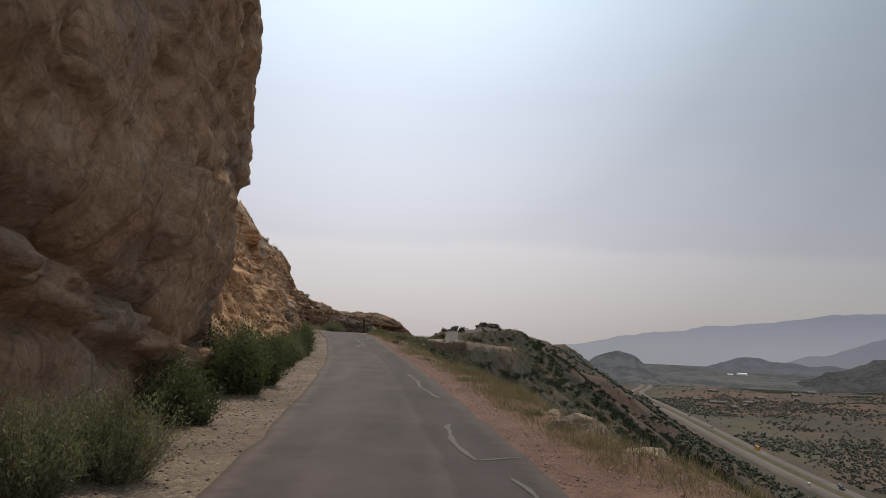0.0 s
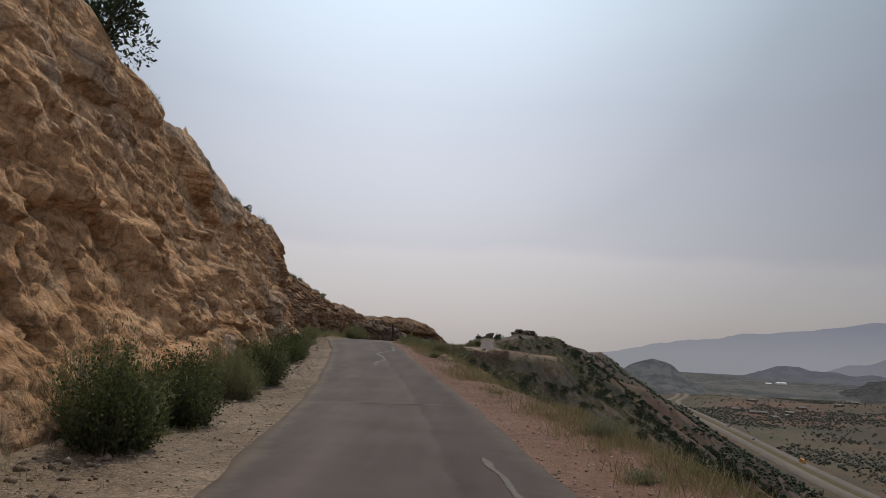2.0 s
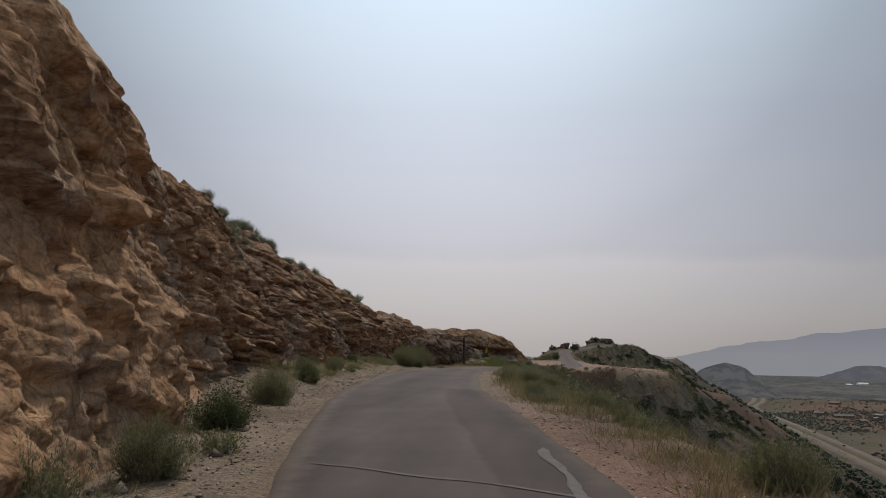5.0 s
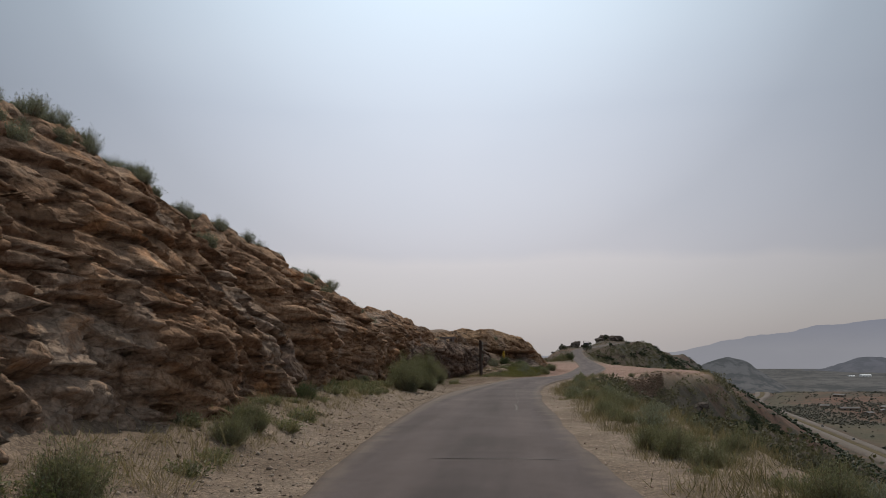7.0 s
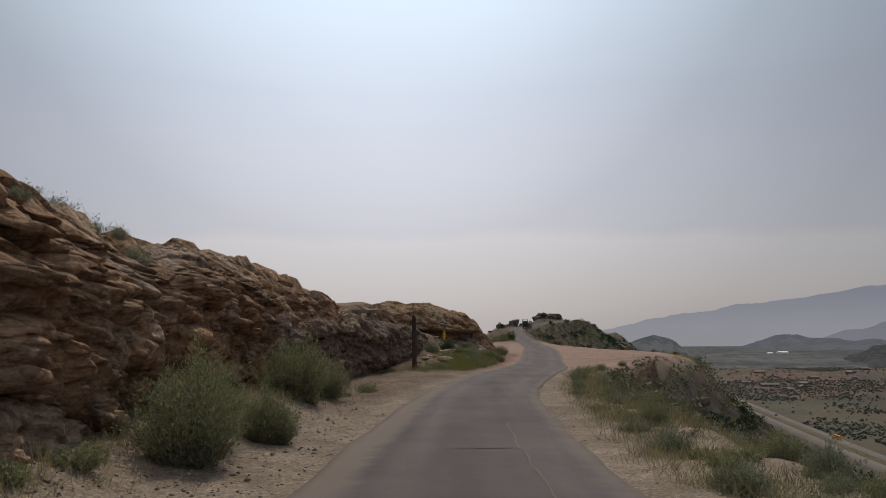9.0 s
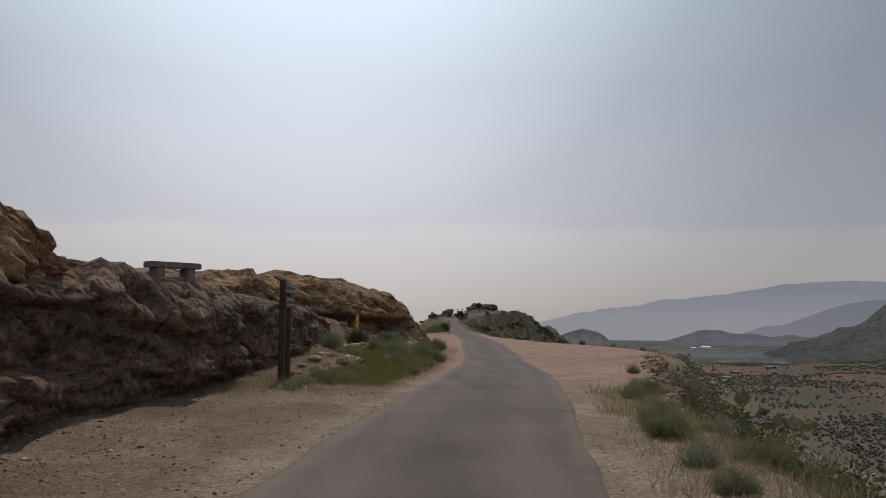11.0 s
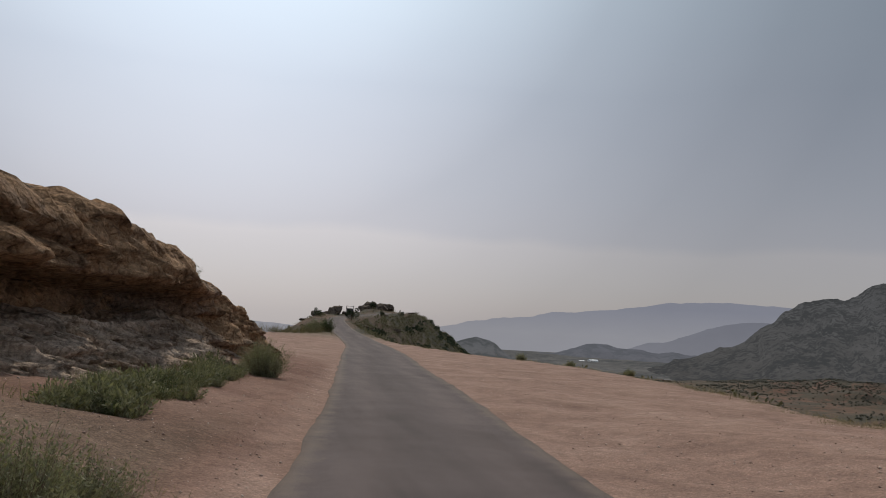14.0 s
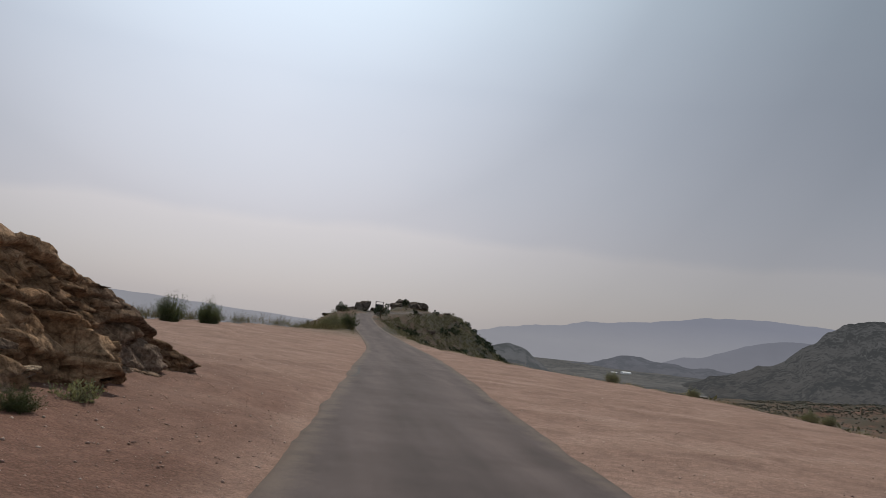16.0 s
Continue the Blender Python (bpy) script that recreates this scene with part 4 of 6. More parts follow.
def shrub(radius, height, stems, per, leaf, upright, seed, material, wood=M_STEM, thin=0.4, bare=0.1, name="shrub"):
    """A mounded shrub: stems that fan out from its base, and leaves along them. Returns an Empty with its parts."""
    r = np.random.default_rng(seed)
    az = r.uniform(0, 2 * np.pi, stems)
    out = np.sqrt(r.uniform(0, 1, stems))
    lump = 1 + 0.16 * np.sin(az * 2 + seed) + 0.12 * np.sin(az * 5 + 2 * seed) + 0.1 * np.sin(az * 9 + seed)
    size = (0.72 + 0.34 * r.uniform(0, 1, stems)) * lump
    rim = np.sqrt(np.maximum(1 - (0.97 * out) ** 2, 0)) * (1 - upright) + upright * (1 - 0.35 * out)
    tip = np.stack([np.cos(az) * out * radius * size, np.sin(az) * out * radius * size, height * size * rim + 0.04], -1)
    base = np.stack([np.cos(az) * out * radius * 0.35, np.sin(az) * out * radius * 0.35, az * 0 - 0.05], -1)
    bend = np.stack([np.cos(az) * out * radius * 0.3 * size, np.sin(az) * out * radius * 0.3 * size, height * 0.42 * size * rim], -1)
    q = np.linspace(0, 1, 5)[None, :, None]
    line = (1 - q) ** 2 * base[:, None] + 2 * q * (1 - q) * (bend + base)[:, None] + q**2 * tip[:, None]
    side = unit(np.cross(line[:, -1] - line[:, 0], r.normal(size=(stems, 3))))[:, None] * (0.008 * (1.15 - q) * max(radius, 0.5))
    sv = np.concatenate([line - side, line + side], 1)
    k = np.arange(4)
    f0 = np.stack([k, k + 1, k + 6, k + 5], -1)
    sf = (np.arange(stems)[:, None, None] * 10 + f0[None]).reshape(-1, 4)
    n = stems * per
    s = np.repeat(np.arange(stems), per)
    t = (bare + (1.02 - bare) * r.uniform(0, 1, n) ** 0.75)[:, None]
    p = (1 - t) ** 2 * base[s] + 2 * t * (1 - t) * (bend + base)[s] + t**2 * tip[s]
    way = unit(tip[s] - base[s])
    p = p + r.normal(size=(n, 3)) * radius * 0.06
    p[:, 2] = np.maximum(p[:, 2], 0.0)
    along = unit(way * (0.5 + upright) + r.normal(size=(n, 3)) * 0.65 + np.array([0, 0, 0.2]))
    across = unit(np.cross(along, r.normal(size=(n, 3))))
    ln = leaf * r.uniform(0.6, 1.4, n)
    lv, lf = cards(p, along, across, ln, ln * thin)
    top = new(name)
    for piece, v, f, m in (("branchwork", sv.reshape(-1, 3), sf, wood), ("foliage", lv, lf, material)):
        ob = mesh_object(piece, v, f, m, False)
        ob.parent = top
    return top


def put(source, y, u, size=1.0, turn=0.0, flat=1.0):
    x = float(road_x(y)) + u
    zz = top_at(x, y) - 0.04
    ob = copy_thing(source, Matrix.Translation((x, y, zz)) @ Matrix.Rotation(turn, 4, "Z"))
    ob.scale = (size, size, size * flat)
    return ob


def stow(kinds):
    for k in kinds:
        for o in (*k.children_recursive, k):
            bpy.data.objects.remove(o)


leafy = [shrub(0.68, 0.95, 230, 36, 0.045, 0.15, 10 + i, M_SHRUB, thin=0.6) for i in range(3)]
brush = [shrub(0.75, 1.0, 330, 40, 0.052, 0.3, 20 + i, M_SHRUB2, thin=0.24, name="rabbitbrush") for i in range(3)]
sage = [shrub(0.5, 0.5, 150, 22, 0.055, 0.35, 30 + i, M_SAGE, thin=0.24, name="sagebrush") for i in range(3)]
weed = [shrub(0.35, 0.24, 70, 16, 0.06, 0.2, 40 + i, M_SHRUB2, thin=0.35, name="weed") for i in range(2)]
for k in leafy:
    tagged(k, "dense dark green leafy shrub at the foot of the rock", "shrub", "roadside shrubs")
for k in brush:
    tagged(k, "feathery grey-green rabbitbrush on the gravel shoulder", "shrub", "roadside shrubs")
for k in sage:
    tagged(k, "pale grey sagebrush on the rocky rim", "shrub", "rim shrubs")
for k in weed:
    tagged(k, "low green weed on gravel", "weed", "roadside weeds")

# at the foot of the cliff: y, u, size, kind
for i, (y, u, size, kind, flat) in enumerate([
    (7.1, -2.5, 0.85, brush, 0.9), (6.3, -2.9, 0.85, brush, 0.9), (11.2, -2.75, 0.8, leafy, 1.0), (12.1, -3.2, 0.8, leafy, 1.1), (15.6, -2.75, 1.2, leafy, 1.0), (16.7, -3.1, 1.25, leafy, 1.05), (17.7, -2.6, 0.95, leafy, 0.95), (16.2, -2.9, 1.0, brush, 1.3),
    (22.6, -2.9, 0.95, leafy, 1.0), (23.6, -3.3, 1.0, brush, 1.1), (25.2, -2.8, 0.85, leafy, 1.0), (26.4, -3.2, 0.9, leafy, 1.0), (28.4, -2.7, 0.8, brush, 0.9), (29.3, -3.0, 0.9, brush, 1.0), (31.4, -2.65, 0.95, leafy, 1.0), (33.0, -2.9, 0.9, brush, 1.0), (34.9, -2.7, 0.6, leafy, 0.9), (36.5, -2.75, 0.5, brush, 0.9), (37.4, -2.9, 0.5, leafy, 0.9),
    (38.4, -2.6, 0.85, leafy, 0.9), (39.3, -2.4, 0.7, leafy, 0.85), (40.0, -2.75, 0.95, leafy, 1.0), (41.4, -2.5, 0.6, brush, 1.0), (43.0, -2.65, 0.75, leafy, 0.95), (44.6, -2.5, 0.62, brush, 1.0), (46.8, -2.5, 0.55, brush, 1.0), (50.0, -2.6, 0.7, leafy, 0.8), (53.5, -2.5, 0.7, brush, 0.9),
    (60.6, -2.9, 0.6, leafy, 0.8), (61.6, -3.2, 0.55, brush, 1.0), (65.9, -3.2, 0.45, brush, 0.9), (67.2, -3.3, 0.5, brush, 0.9), (72.4, -3.75, 0.5, leafy, 0.7), (75.6, -3.8, 0.4, leafy, 0.8),
    (83.2, -3.0, 0.95, brush, 1.0), (84.4, -3.3, 1.0, brush, 1.05), (85.4, -2.7, 0.8, brush, 0.9), (90.9, -3.6, 1.05, brush, 1.05), (92.2, -3.9, 1.1, brush, 1.1), (93.3, -3.5, 0.9, brush, 1.0),
    (124.6, -4.1, 0.8, brush, 0.9), (121.5, -3.6, 0.95, sage, 1.2), (118.0, -3.3, 1.0, sage, 1.2), (126.0, -4.6, 0.9, leafy, 0.8), (122.5, -5.4, 0.8, leafy, 0.9), (121.0, -6.0, 1.1, sage, 1.2), (128.2, -2.9, 0.75, brush, 0.85), (126.4, -3.3, 0.6, leafy, 0.8),
    (143.9, -3.45, 0.85, brush, 0.95), (144.7, -3.7, 0.8, brush, 0.95), (141.2, -3.9, 0.3, brush, 0.7), (140.1, -4.05, 0.5, leafy, 0.45), (139.0, -3.8, 0.35, brush, 0.6), (138.3, -4.3, 0.55, leafy, 0.5), (137.2, -4.0, 0.4, brush, 0.6), (136.5, -4.35, 0.6, leafy, 0.6), (135.6, -4.0, 0.45, leafy, 0.5), (134.7, -4.4, 0.6, brush, 0.6), (133.6, -4.1, 0.45, leafy, 0.6), (150.2, -4.3, 0.35, leafy, 0.7),
    (196.0, -14.9, 1.5, leafy, 1.1), (199.0, -12.9, 1.6, leafy, 1.0), (226.0, -2.6, 1.6, leafy, 1.1), (223.0, -4.2, 1.3, brush, 1.1), (219.0, -5.0, 1.2, brush, 1.0),
]):
    put(kind[i % len(kind)], y, u, size, i * 1.7, flat=flat)
for i in range(46):
    y = float(rng.choice([rng.uniform(2, 55), rng.uniform(56, 98), rng.uniform(108, 129), rng.uniform(108, 129)]))
    u = -float(rng.uniform(2.2, 3.1)) - (0.8 if y > 60 else 0) - (0.9 if y > 100 else 0)
    put(weed[i % 2], y, u, float(rng.uniform(0.5, 1.1)), i * 2.1)
for i, (y, u, k) in enumerate([(141.8, -4.0, 1.0), (148.2, -4.0, 0.9), (151.4, -4.2, 0.8), (133.8, -4.4, 0.9), (135.4, -3.9, 0.7)]):
    put(weed[i % 2], y, u, k, i * 1.9)
for i in range(44):
    y = float(rng.uniform(133.2, 143))
    put(weed[i % 2], y, -4.25 + float(rng.normal(0, 0.22)), float(rng.uniform(0.6, 1.25)), i * 1.9, flat=float(rng.uniform(0.8, 1.3)))
for i in range(28):
    y = float(rng.uniform(60, 84))
    put(weed[i % 2], y, -float(foot_u(y)) + float(rng.uniform(0.0, 0.9)), float(rng.uniform(0.45, 1.1)), i * 1.9, flat=float(rng.uniform(0.7, 1.1)))
# on the outer verge
for i in range(170):
    y = float(rng.uniform(14, 102)) if i % 3 == 0 else float(rng.uniform(52, 106))
    u = float(rng.uniform(2.5, 4.6))
    kind = (brush, weed, sage, brush, weed)[i % 5]
    put(kind[i % len(kind)], y, u, float(rng.uniform(0.35, 0.75)) * (0.85 if kind is brush else 1.15), i * 2.3, flat=float(rng.uniform(0.6, 0.95)))
for i in range(72):
    y = float(rng.uniform(111, 124)) if i % 4 else float(rng.uniform(122, 129))
    u = -float(rng.uniform(2.8, 5.0)) if y < 116 else -float(rng.uniform(2.7, 5.8))
    kind = (weed, weed, brush, weed, weed)[i % 5] if y < 118 else (brush, weed, leafy, weed, brush)[i % 5] if y < 122 else (brush, sage, sage, weed, brush)[i % 5]
    put(kind[i % len(kind)], y, u, float(rng.uniform(0.4, 0.8)) * (0.75 if y < 118 else 1 if y < 122 else 0.75), i * 2.7, flat=float(rng.uniform(0.5, 0.8)))
for i, (y, u, size) in enumerate([(120.6, 4.9, 0.4), (110.6, 3.5, 0.4), (107.6, 2.9, 0.42), (108.4, 3.4, 0.5), (169.5, -0.2, 0.45), (172.0, 0.4, 0.6), (165.5, 0.6, 0.4), (176.0, 0.3, 0.5), (181.0, 0.2, 0.6), (168.0, 0.5, 0.4), (186.5, 0.0, 0.7)]):
    put(brush[i % 3], y, u if y < 160 else float(edge_u(y)) + u, size, i * 2.9, flat=0.85)
# sage along the rim
for i in range(130):
    y = float(rng.uniform(58, 87)) if i < 80 else float(rng.uniform(60, 76))
    off = float(cliff_face(np.array(y), rock_h(y))) + float(rng.uniform(-0.35, 1.0))
    put(sage[i % 3], y, -off, float(rng.uniform(0.35, 0.8)) * (0.85 if y < 76 else 0.9), i * 1.3)
for i, (y, k) in enumerate([(30.4, 1.2), (34, 0.9), (38.5, 0.6), (42.5, 0.55), (47, 0.7), (53, 0.6), (118, 0.6), (133, 0.7), (146, 0.8)]):
    if y < 100:
        put(sage[i % 3], y, -float(cliff_face(np.array(float(y)), rock_h(y))) - 0.3, k, i)
    else:
        put(sage[i % 3], y, -float(outcrop_face(np.array(float(y)), outcrop_h(y))) - 0.5, k, i)


# ---- junipers ----
def juniper_arrays(seed, n, size, leaf):
    """Foliage of a small juniper of height 1: sprays on rounded lobes with gaps between them."""
    r = np.random.default_rng(seed)
    lobes = 9
    c = np.stack([r.normal(0, 0.22, lobes), r.normal(0, 0.22, lobes), r.uniform(0.3, 0.85, lobes)], -1)
    rad = r.uniform(0.14, 0.27, lobes) * (1.25 - 0.5 * c[:, 2])
    k = r.integers(0, lobes, n)
    d = unit(r.normal(size=(n, 3)))
    p = c[k] + d * rad[k][:, None] * r.uniform(0.6, 1.05, n)[:, None]
    along = unit(d + r.normal(size=(n, 3)) * 0.5 + np.array([0, 0, 0.5]))
    across = unit(np.cross(along, r.normal(size=(n, 3))))
    ln = leaf * r.uniform(0.6, 1.4, n)
    return cards(p * size, along, across, ln, ln * 0.55)


def juniper(seed, size):
    """A juniper tree with a forked trunk and a gappy crown."""
    top = new("juniper_tree")
    r = np.random.default_rng(seed)
    v, f = juniper_arrays(seed, 2600, size, 0.11)
    crown = mesh_object("crown", v, f, M_JUNIPER, False)
    bm = bmesh.new()
    for a, b, ra, rb in ((Vector((0, 0, -0.2)), Vector((0.05, 0, 0.3)), 0.06, 0.045), (Vector((0.05, 0, 0.3)), Vector((-0.15, 0.1, 0.7)), 0.045, 0.02), (Vector((0.05, 0, 0.3)), Vector((0.2, -0.08, 0.75)), 0.04, 0.015), (Vector((0.02, 0, 0.15)), Vector((0.1, 0.25, 0.6)), 0.03, 0.012)):
        d = (b - a) * size
        m = Matrix.Translation((a + b) / 2 * size) @ d.to_track_quat("Z", "Y").to_matrix().to_4x4()
        bmesh.ops.create_cone(bm, cap_ends=True, segments=7, radius1=ra * size, radius2=rb * size, depth=d.length, matrix=m)
    me = bpy.data.meshes.new("trunk")
    bm.to_mesh(me)
    bm.free()
    me.materials.append(M_STEM)
    trunk = new("trunk", me)
    crown.parent = trunk.parent = top
    return tagged(top, "dark green juniper with a gappy rounded crown", "tree", "junipers by the road")


jun = [juniper(70, 2.2), juniper(71, 1.8)]
for i, (y, u, size, _) in enumerate([(32.2, -7.15, 1.05, None), (46.0, -5.2, 0.3, None), (266.0, 2.6, 1.15, None), (262.0, 5.4, 0.7, None), (278.0, -5.4, 0.9, None), (296.0, 3.4, 0.7, None), (322.0, 3.4, 0.7, None), (341.0, -8.0, 1.2, None), (349.0, -11.0, 1.0, None), (352.0, -4.0, 0.8, None), (100.0, 9.0, 1.0, None), (112.0, 9.5, 1.1, None), (94.0, 8.0, 1.0, None)]):
    put(jun[i % 2], y, u, size, i * 2.2)
stow([*leafy, *brush, *sage, *weed, *jun])

# scrub on the slopes and the valley floor
def clump_arrays(seed):
    """A far juniper of height 1: five uneven lumps grown together."""
    r = np.random.default_rng(seed)
    o = np.array([[1, 0, 0], [0, 1, 0], [-1, 0, 0], [0, -1, 0], [0, 0, 1], [0, 0, -1]], float)
    f = np.array([[0, 1, 4], [1, 2, 4], [2, 3, 4], [3, 0, 4], [1, 0, 5], [2, 1, 5], [3, 2, 5], [0, 3, 5]])
    vs = [o * r.uniform(0.2, 0.36) * r.uniform(0.7, 1.3, (6, 1)) + np.array([r.normal(0, 0.2), r.normal(0, 0.2), r.uniform(0.25, 0.7)]) for _ in range(4)]
    return np.concatenate(vs), np.concatenate([f + 6 * k for k in range(4)])


def scrub(name, spots, leaf, n, variants, label, seed):
    """Many junipers in one mesh; spots: rows of x, y, size."""
    kinds = [juniper_arrays(seed + i, n, 1.0, leaf) if n else clump_arrays(seed + i) for i in range(variants)]
    r = np.random.default_rng(seed)
    zz = ground_z(spots[:, 0], spots[:, 1])
    vs, fs, count = [], [], 0
    for i, (x, y, s) in enumerate(spots):
        v, f = kinds[i % variants]
        c, q = math.cos(i * 1.9), math.sin(i * 1.9)
        vs.append(np.stack([(v[:, 0] * c - v[:, 1] * q) * s * 1.25 + x, (v[:, 0] * q + v[:, 1] * c) * s * 1.25 + y, v[:, 2] * s + zz[i] - 0.12 * s], -1))
        fs.append(f + count)
        count += len(v)
    return tagged(mesh_object(name, np.concatenate(vs), np.concatenate(fs), M_JUNIPER, False), label, "shrubs", kind="stuff")


def scatter(n, x0, x1, y0, y1, density, seed):
    r = np.random.default_rng(seed)
    x, y = r.uniform(x0, x1, n), r.uniform(y0, y1, n)
    keep = density(x, y) > r.uniform(0, 1, n)
    return x[keep], y[keep]


r = np.random.default_rng(90)
x, y = scatter(25000, -10, 330, 10, 1250, lambda x, y: (x - road_x(y) > edge_u(y) + 3.5) * (x < hwy_x(y) - 22) * np.clip(0.6 + 0.6 * fbm(x * 0.02, y * 0.02, 0, 3, seed=61) + 0.3 * smooth(40, 120, x - road_x(y)), 0.05, 1), 91)
du = x - road_x(y)
spots = np.stack([x, y, r.uniform(1.2, 2.8, len(x)) * (0.75 + 0.5 * smooth(20, 80, du))], -1)
near = (y < 260) & (du - edge_u(y) < 32)
middle = ~near & (y < 480) & (du < 130)
spots[near, 2] *= 0.8
scrub("slope_junipers", spots[near], 0.1, 900, 4, "dark junipers scattered over the steep slope", 62)
y2 = r.uniform(13, 75, 420)
x2 = road_x(y2) + edge_u(y2) + 0.9 + 26 * r.uniform(0, 1, 420) ** 1.4
scrub("near_slope_shrubs", np.stack([x2, y2, r.uniform(0.3, 0.95, 420)], -1), 0.06, 420, 4, "grey-green bushy shrubs on the slope below the road", 70).data.materials[0] = M_SAGE_DARK
y2 = r.uniform(62, 420, 9000)
x2 = road_x(y2) + edge_u(y2) + 1.0 + 85 * r.uniform(0, 1, 9000) ** 1.3
low_shrubs = scrub("slope_shrubs", np.stack([x2, y2, r.uniform(0.4, 1.2, 9000)], -1), 0.2, 50, 5, "grey-green low shrubs on the slope", 67)
low_shrubs.data.materials[0] = M_SAGE_DARK
y2 = r.uniform(225, 400, 900)
x2 = road_x(y2) + np.where(r.uniform(0, 1, 900) < 0.85, 2.8 + 45 * r.uniform(0, 1, 900) ** 1.2, -3.6 - 12 * r.uniform(0, 1, 900))
scrub("hill_shrubs", np.stack([x2, y2, r.uniform(0.35, 0.95, 900)], -1), 0.2, 110, 5, "dark low shrubs scattered over the hill", 68).data.materials[0] = M_SAGE_DARK
y2 = r.uniform(58, 128, 1500)
x2 = road_x(y2) + edge_u(y2) + 0.4 + 14 * r.uniform(0, 1, 1500) ** 1.5
scrub("rim_shrubs", np.stack([x2, y2, r.uniform(0.25, 0.75, 1500)], -1), 0.09, 220, 5, "grey-green low shrubs below the road verge", 69).data.materials[0] = M_SAGE_DARK
scrub("slope_scrub", spots[middle], 0.22, 170, 6, "dark juniper scrub on the slope", 63)
scrub("lower_scrub", spots[~near & ~middle], 0, 0, 9, "dark juniper scrub on the lower slope", 66)
x, y = scatter(64000, 290, 1350, 250, 1640, lambda x, y: (x > hwy_x(y) + 17) * (x < 0.95 * y + 120) * np.clip(0.34 + 1.9 * fbm(x * 0.011, y * 0.009, 0, 5, seed=64) + 0.2 * smooth(500, 900, x), 0.05, 0.95), 92)
scrub("valley_scrub", np.stack([x, y, r.uniform(1.2, 3.8, len(x)) * (0.8 + 0.5 * r.uniform(0, 1, len(x)) ** 4)], -1), 0, 0, 9, "dark scrub dotted over the red valley floor", 65).data.materials[0] = M_VALLEY

# small shrubs, grass
def tufts(name, y, u, height, blades, spread, material, label, seed):
    r = np.random.default_rng(seed)
    n = len(y) * blades
    yy, uu = np.repeat(y, blades) + r.normal(0, 1, n) * np.repeat(spread, blades), np.repeat(u, blades) + r.normal(0, 1, n) * np.repeat(spread, blades)
    xx = road_x(yy) + uu
    p = np.stack([xx, yy, ground_z(xx, yy) - 0.03], -1)
    along = unit(np.stack([r.normal(0, 0.55, n), r.normal(0, 0.55, n), np.ones(n)], -1))
    across = unit(np.cross(along, r.normal(size=(n, 3))))
    ln = np.repeat(height, blades) * r.uniform(0.5, 1.2, n)
    v, f = cards(p, along, across, ln, 0.004 + 0.012 * ln)
    return tagged(mesh_object(name, v, f, material, False), label, "grass", kind="stuff")


def grass_spots(n, y0, y1, near, far, seed, clump=0.35):
    r = np.random.default_rng(seed)
    y = r.uniform(y0, y1, n)
    e = edge_u(y)
    u = near(y, e) + (far(y, e) - near(y, e)) * r.uniform(0, 1, n) ** 0.8
    keep = fbm(y * 0.35, u * 0.5, 0, 3, seed=seed) + clump > r.uniform(-0.6, 0.9, n)
    return y[keep], u[keep], r.uniform(0, 1, keep.sum())


y, u, q = grass_spots(17000, -2, 110, lambda y, e: np.where(y < 50, np.maximum(road_half(y) + 0.5, e - 1.15), road_half(y) + 0.5), lambda y, e: e + 2.2, 71)
tufts("dry_grass", y, u, 0.1 + 0.24 * q**2, 20, 0.07 + 0.06 * q, M_DRY, "dry yellow grass along the verge", 72)
y, u, q = grass_spots(3400, -2, 99, lambda y, e: np.where(y < 50, np.maximum(road_half(y) + 0.75, e - 0.8), road_half(y) + 0.75), lambda y, e: e + 3.0, 73, 0.1)
tufts("green_grass", y, u, 0.1 + 0.2 * q**2, 26, 0.07 + 0.06 * q, M_GRASS, "green grass along the verge", 74)
y, u, q = grass_spots(1150, 50, 96, lambda y, e: road_half(y) + 0.7, lambda y, e: e + 3.0, 75, 0.2)
tufts("verge_grass", y, u, 0.12 + 0.26 * q**2, 34, 0.1 + 0.1 * q, M_GRASS, "tall green grass along the verge", 76)
y, u, q = grass_spots(1450, 111.0, 127, lambda y, e: -2.75 + 0 * y, lambda y, e: -3.9 - 0.06 * (y - 111), 77, 0.4)
tufts("bank_grass", y, u, 0.16 + 0.34 * q**2, 40, 0.12 + 0.1 * q, M_LUSH, "green and yellow grass on the bank", 78)
y, u, q = grass_spots(1000, 108, 130, lambda y, e: -2.4 + 0 * y, lambda y, e: -6.5 + 0 * y, 79, 0.3)
tufts("bank_dry_grass", y, u, 0.1 + 0.2 * q**2, 26, 0.12 + 0.1 * q, M_DRY, "dry grass on the bank", 80)
y, u, q = grass_spots(1900, 106, 205, lambda y, e: e - 1.1, lambda y, e: e + 1.6, 81, 0.1)
tufts("rim_grass", y, u, 0.1 + 0.25 * q**2, 22, 0.12 + 0.1 * q, M_DRY, "dry grass on the rim of the pull-out", 82)
r = np.random.default_rng(83)
y = r.uniform(176, 232, 900)
tufts("far_grass", y, -plateau_u(y) + r.uniform(-1.5, 1.5, 900), 0.5 + 0.7 * r.uniform(0, 1, 900), 14, 0.2 + 0 * y, M_GRASS, "tall green grass on the rim of the pull-out", 84)
y = r.uniform(215, 400, 1500)
side = np.where(r.uniform(0, 1, 1500) > 0.4, 1, -1)
tufts("hill_grass", y, side * (2.2 + r.uniform(0, 1, 1500) ** 2 * 14), 0.4 + 0.6 * r.uniform(0, 1, 1500), 10, 0.25 + 0 * y, M_GRASS, "grass on the hill", 85)
y = r.uniform(0, 129, 2600)
